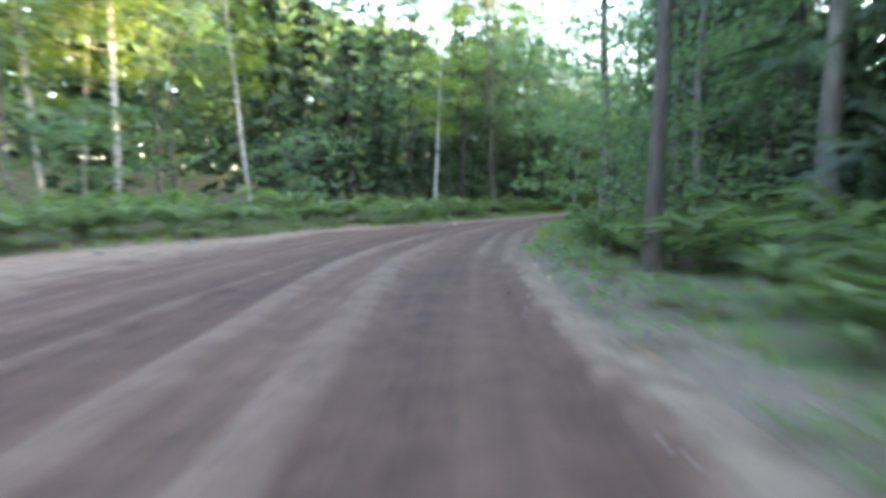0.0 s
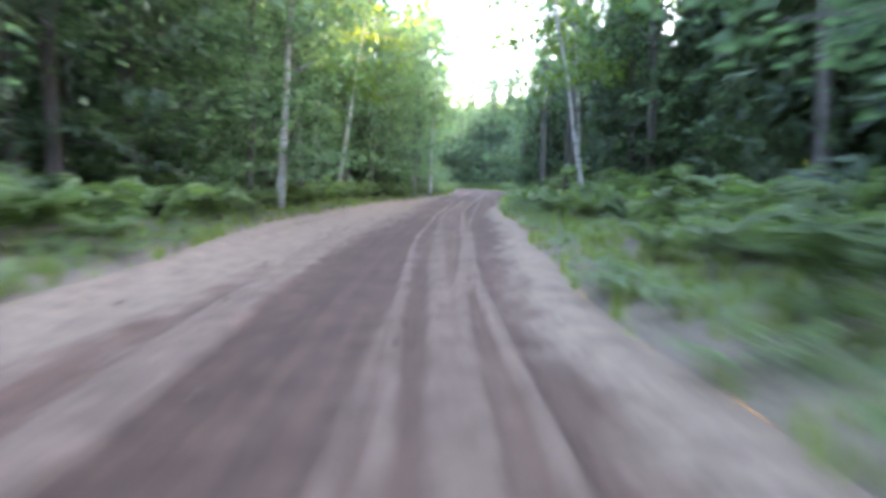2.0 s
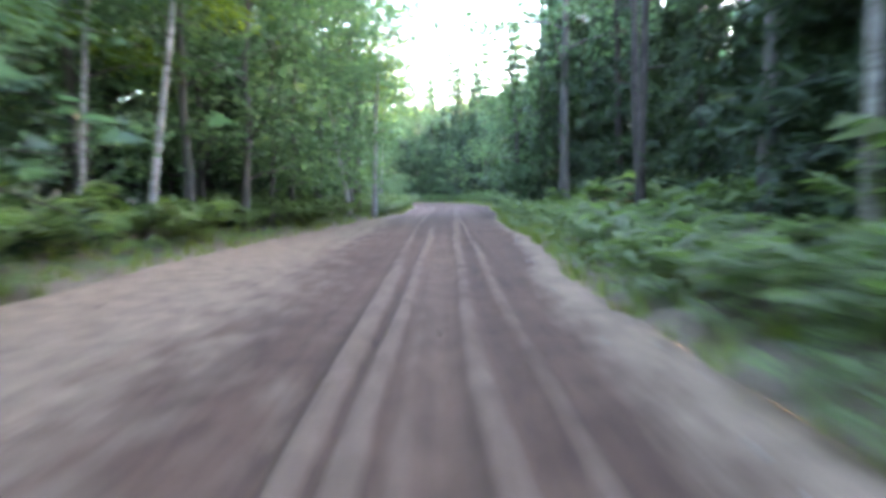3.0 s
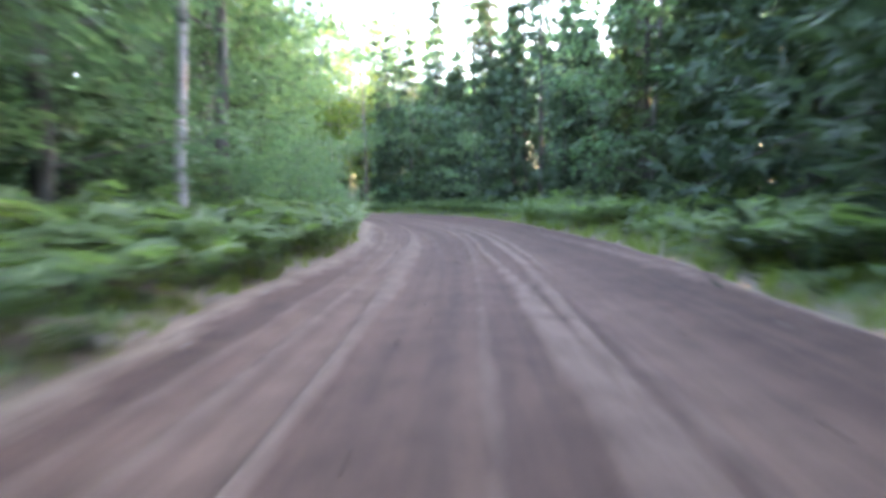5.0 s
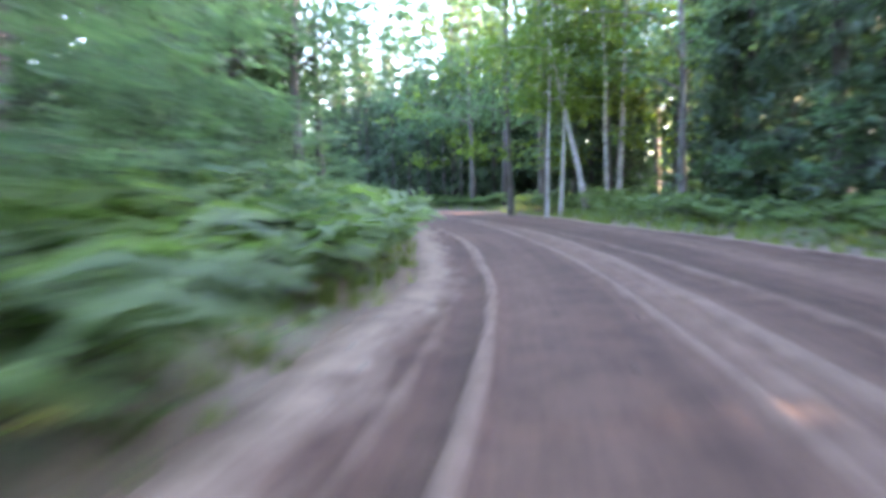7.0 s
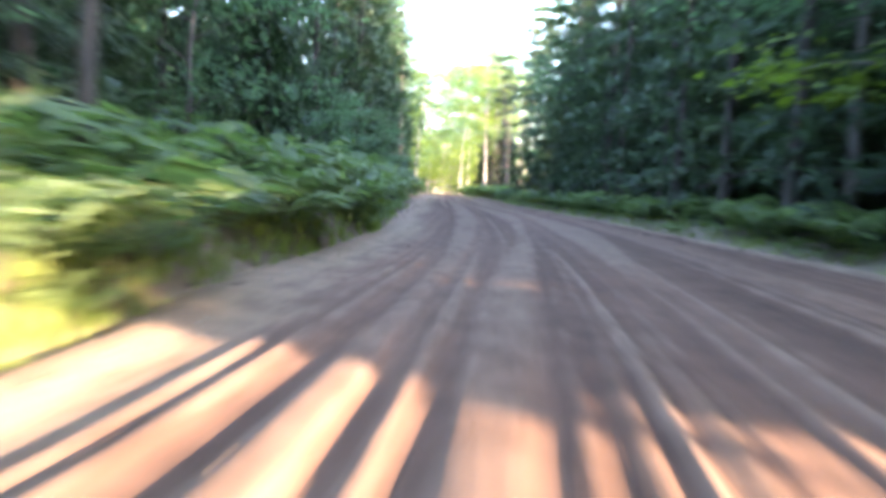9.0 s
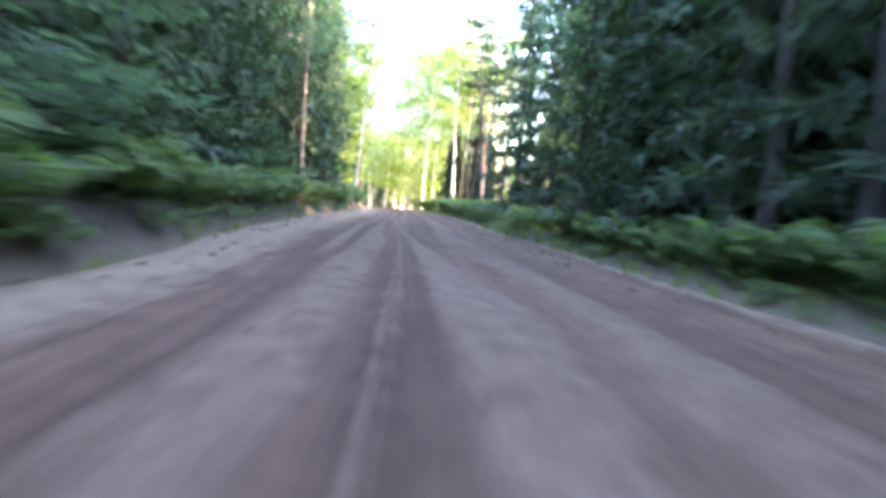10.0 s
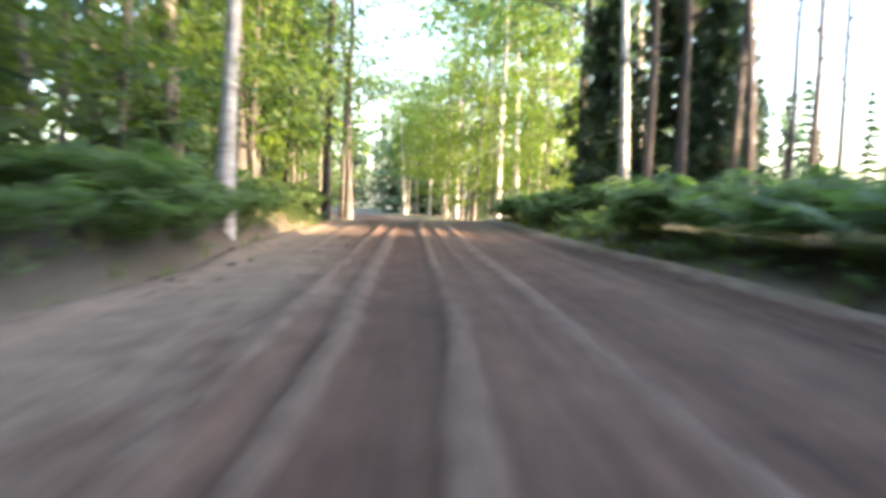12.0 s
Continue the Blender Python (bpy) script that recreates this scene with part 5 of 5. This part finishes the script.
        if side > 0:
            keep &= np.array([not (is_clear(x, y) or in_glade(x, y, 1.5)) for x, y in xy])
        keep &= z < np.array([sun_height(x, y) for x, y in xy])
        c = np.concatenate([xy, z[:, None]], 1)[keep]
        vv, ff = leaves(c, rng.normal(0, 1, (len(c), 3)) * (1, 1, 0.9), 2.5, 1.0, rng, 1.2)
        vs.append(vv)
        tris.append(ff + n)
        dark = wobble(c[:, 0], c[:, 1], 0.35, 65) + rng.normal(0, 0.3, len(c)) > -0.35
        ti.append(dark.astype(int))
        n += len(vv)
    # added roof of leaves: shades the deep wood, goes on as woods beyond it
    for side in (-1, 1):
        for near, far, step, size, high in ((9, 23, 0.8, 0.75, 15.0), (22, 50, 1.7, 2.6, 16.0), (50, 175, 4.0, 5.0, 17.0)):
            a, d = np.meshgrid(np.arange(4, 476, step), np.arange(near, far, step), indexing="ij")
            a, d = a.ravel() + rng.uniform(-0.4, 0.4, a.size) * step, d.ravel() + rng.uniform(-0.4, 0.4, a.size) * step
            v = left_edge(a) - d if side < 0 else right_edge(a) + d
            xy = place(a, v)
            z = np.maximum(ground_z(a, v), 0) + high + 2.0 * wobble(xy[:, 0], xy[:, 1], 0.3, 71) + 1.2 * wobble(xy[:, 0], xy[:, 1], 0.9, 72)
            gap = np.min([np.hypot(xy[:, 0] - wx, xy[:, 1] - wy) for wx, wy in WAY[::12]], axis=0)
            keep = (gap > {9: 12.5, 22: 22.0, 50: 45.0}[near]) & np.array([side < 0 or not (is_clear(x, y) or in_glade(x, y, 3.0)) for x, y in xy])
            keep &= z < np.array([sun_height(x, y) for x, y in xy])
            c = np.concatenate([xy, z[:, None]], 1)[keep]
            vv, ff = leaves(c, rng.normal(0, 1, (len(c), 3)) * (1, 1, 0.35), size, 1.0, rng, 0.4)
            vs.append(vv)
            tris.append(ff + n)
            dark = wobble(c[:, 0], c[:, 1], 0.35, 65) + rng.normal(0, 0.3, len(c)) > -0.35
            ti.append(dark.astype(int))
            n += len(vv)
    me = mesh_from("far_woods", np.concatenate(vs), [np.concatenate(quads), np.concatenate(tris)], [LEAF, NEEDLE, GREY_BARK], np.concatenate(qi + ti))
    tagged(new("far_woods", me), "deep mixed woods of broad-leaved trees and spruces", "woods", kind="stuff")


# ---- small things beside the road ----
def lumpy(seed, size, squash, rough, rings=7, sides=9):
    """A rough rounded stone."""
    rng = np.random.RandomState(seed)
    t = np.linspace(0, np.pi, rings)
    pts = [(0, 0, -1)]
    for k in t[1:-1]:
        for j in range(sides):
            a = j * 2 * np.pi / sides
            pts.append((math.sin(k) * math.cos(a), math.sin(k) * math.sin(a), -math.cos(k)))
    pts.append((0, 0, 1))
    v = np.array(pts) * (1 + rng.normal(0, rough, (len(pts), 1))) * size * np.array(squash)
    q = [[1 + r * sides + j, 1 + r * sides + (j + 1) % sides, 1 + (r + 1) * sides + (j + 1) % sides, 1 + (r + 1) * sides + j] for r in range(rings - 3) for j in range(sides)]
    last = len(pts) - 1
    e = [[0, 1 + (j + 1) % sides, 1 + j] for j in range(sides)] + [[last, last - sides + j, last - sides + (j + 1) % sides] for j in range(sides)]
    return v, [np.array(q), np.array(e)]


def build_stones():
    for k, (x, y, size) in enumerate(((0.6, 37.2, 0.09), (0.0, 35.6, 0.08), (-8.3, 17.3, 0.12), (-7.3, 21.0, 0.11), (3.3, 17.6, 0.08), (3.3, 19.3, 0.07), (54.3, 204.0, 0.17), (40.8, 122.0, 0.13))):
        v, f = lumpy(200 + k, size, (1.2, 0.85, 0.7), 0.10)
        s, w = along(x, y)
        ob = tagged(new("stone", mesh_from("stone", v, f, [CHALK if k == 6 else STONE], smooth=True)), "white stone lying on the sandy edge" if k == 6 else "pale weathered stone at the road's edge", "stone", "stones beside the road")
        ob.matrix_basis = pose(x, y, ground_at(s, w) + size * 0.4, 0, 0, 50 * k)


def stump(x, y, height, radius, seed, label):
    """A broken stump with flaring roots."""
    rng = np.random.RandomState(seed)
    sides, hs = 14, np.linspace(-0.1, height, 7)
    flare = rng.uniform(0.25, 0.9, sides)
    v = []
    for h in hs:
        w = max(0.0, 1 - h / (0.45 * height)) ** 2
        for j in range(sides):
            a = j * 2 * np.pi / sides
            r = radius * (1 + w * flare[j] + rng.normal(0, 0.03))
            v.append((r * math.cos(a), r * math.sin(a), h + (rng.uniform(-0.25, 0.12) * height * 0.5 if h == hs[-1] else 0)))
    rows = len(hs)
    f = np.array([[i * sides + j, i * sides + (j + 1) % sides, (i + 1) * sides + (j + 1) % sides, (i + 1) * sides + j] for i in range(rows - 1) for j in range(sides)])
    root = tagged(new("tree_stump"), label, "stump", "stumps on the bank")
    part("bark", mesh_from("bark", np.array(v), f, [CUT_WOOD], smooth=True), root)
    rim = np.array(v[-sides:]) * (0.97, 0.97, 1)
    heart = np.concatenate([rim, [[0, 0, rim[:, 2].mean() - 0.05]]])
    part("broken_top", mesh_from("broken_top", heart, np.array([[j, (j + 1) % sides, sides] for j in range(sides)]), [CUT_WOOD]), root)
    s, w = along(x, y)
    root.matrix_basis = pose(x, y, ground_at(s, w), 0, 0, 30 * seed)


def build_stumps():
    stump(16.5, 297.2, 0.75, 0.24, 1, "broken weathered tree stump on the sandy bank")
    stump(12.9, 298.0, 1.55, 0.19, 2, "tall sawn stump among the bracken ferns")


def log(points, radius, label):
    p = np.array(points, float)
    q = np.linspace(0, 1, 8)[:, None]
    line = p[0] + (p[1] - p[0]) * q + np.array([0, 0, -0.10]) * np.sin(np.pi * q)
    v, f = tube(line, radius * (1 - 0.35 * q[:, 0]), 9, np.random.RandomState(5), 0.06)
    n = len(v)
    ends = [np.arange(9)[::-1][:, None].T, (n - 9 + np.arange(9))[None]]
    me = mesh_from("fallen_log", v, [f, ends[0], ends[1]], [PINE_BARK], smooth=True)
    tagged(new("fallen_log", me), label, "log", "fallen logs under the trees")


def build_logs():
    log(((6.0, 25.9, 1.9), (8.2, 25.0, 0.5)), 0.11, "dark fallen log leaning on a grey trunk")
    log(((6.6, 25.2, 1.0), (9.3, 24.6, 0.3)), 0.12, "dark fallen log lying among ferns")


def build_withered_ferns():
    for k, (x, y, sc) in enumerate(((9.0, 38.2, 0.95), (34.4, 89.7, 1.2), (10.1, 44.0, 0.7), (30.5, 297.5, 0.9))):
        (sv_, sf), (cv, cf) = fern(300 + k, 6, 0.85, 10)
        root = tagged(new("withered_fern"), "withered orange-brown bracken fern on the verge", "fern", "withered ferns")
        part("stem", mesh_from("stem", sv_, sf, [BROWN_FERN]), root)
        part("frond", mesh_from("frond", cv, cf, [BROWN_FERN]), root)
        s, w = along(x, y)
        root.matrix_basis = pose(x, y, ground_at(s, w) - 0.02, 0, 0, 77 * k) @ Matrix.Scale(sc, 4)


def build_pebbles():
    """Gravel and broken twigs strewn along the shoulders."""
    rng = np.random.RandomState(51)
    shapes = []
    for k in range(4):
        v = rng.normal(0, 1, (6, 3))
        v = np.array([(1, 0, 0), (-1, 0, 0), (0, 1, 0), (0, -1, 0), (0, 0, 0.7), (0, 0, -0.5)]) * rng.uniform(0.6, 1.2, (6, 1))
        f = np.array([(0, 2, 4), (2, 1, 4), (1, 3, 4), (3, 0, 4), (2, 0, 5), (1, 2, 5), (3, 1, 5), (0, 3, 5)])
        shapes.append((v, f))
    spots = np.concatenate([spots_beside(rng, 45, 390, -0.7, 1.6, 4.0, side, (0.010, 0.035)) for side in (-1, 1)])
    spots[:, 2] += 0.03
    v, f = scattered(shapes, spots, rng)
    tagged(new("gravel", mesh_from("gravel", v, f, [STONE])), "loose pale gravel along the road shoulders", "gravel", kind="stuff")


def build_clods():
    """Crumbs of damp earth and bark lying on the road, more of them on the churned shoulders."""
    rng = np.random.RandomState(52)
    shapes = []
    for k in range(4):
        v, f = lumpy(500 + k, 1.0, (1.2, 0.8, 0.6), 0.18, 5, 6)
        shapes.append((v, np.concatenate([np.concatenate([f[0][:, :3], f[0][:, [0, 2, 3]]]), f[1]])))
    spots = []
    for s0, s1, near, far, rate, side, scale in ((45, 390, -3.0, -0.3, 0.5, -1, (0.012, 0.035)), (45, 390, -2.0, -0.2, 0.4, 1, (0.012, 0.035)),
                                                 (262, 350, -1.0, 0.6, 0.9, 1, (0.015, 0.05)), (255, 345, -0.5, 0.6, 0.9, -1, (0.015, 0.05)),
                                                 (284, 372, -1.5, -0.1, 2.2, 1, (0.02, 0.075)), (300, 378, -0.9, 0.1, 1.6, -1, (0.02, 0.07))):
        spots.append(spots_beside(rng, s0, s1, near, far, rate, side, scale))
    spots = np.concatenate(spots)
    spots[:, 2] += 0.035
    v, f = scattered(shapes, spots, rng)
    tagged(new("earth_clods", mesh_from("earth_clods", v, f, [CLOD])), "small dark clods of earth lying on the sandy road", "clods", kind="stuff")


build_ground()
build_woods()
build_marked_trees()
build_far_woods()
build_ferns()
build_grass()
build_stones()
build_stumps()
build_logs()
build_withered_ferns()
build_pebbles()
build_clods()
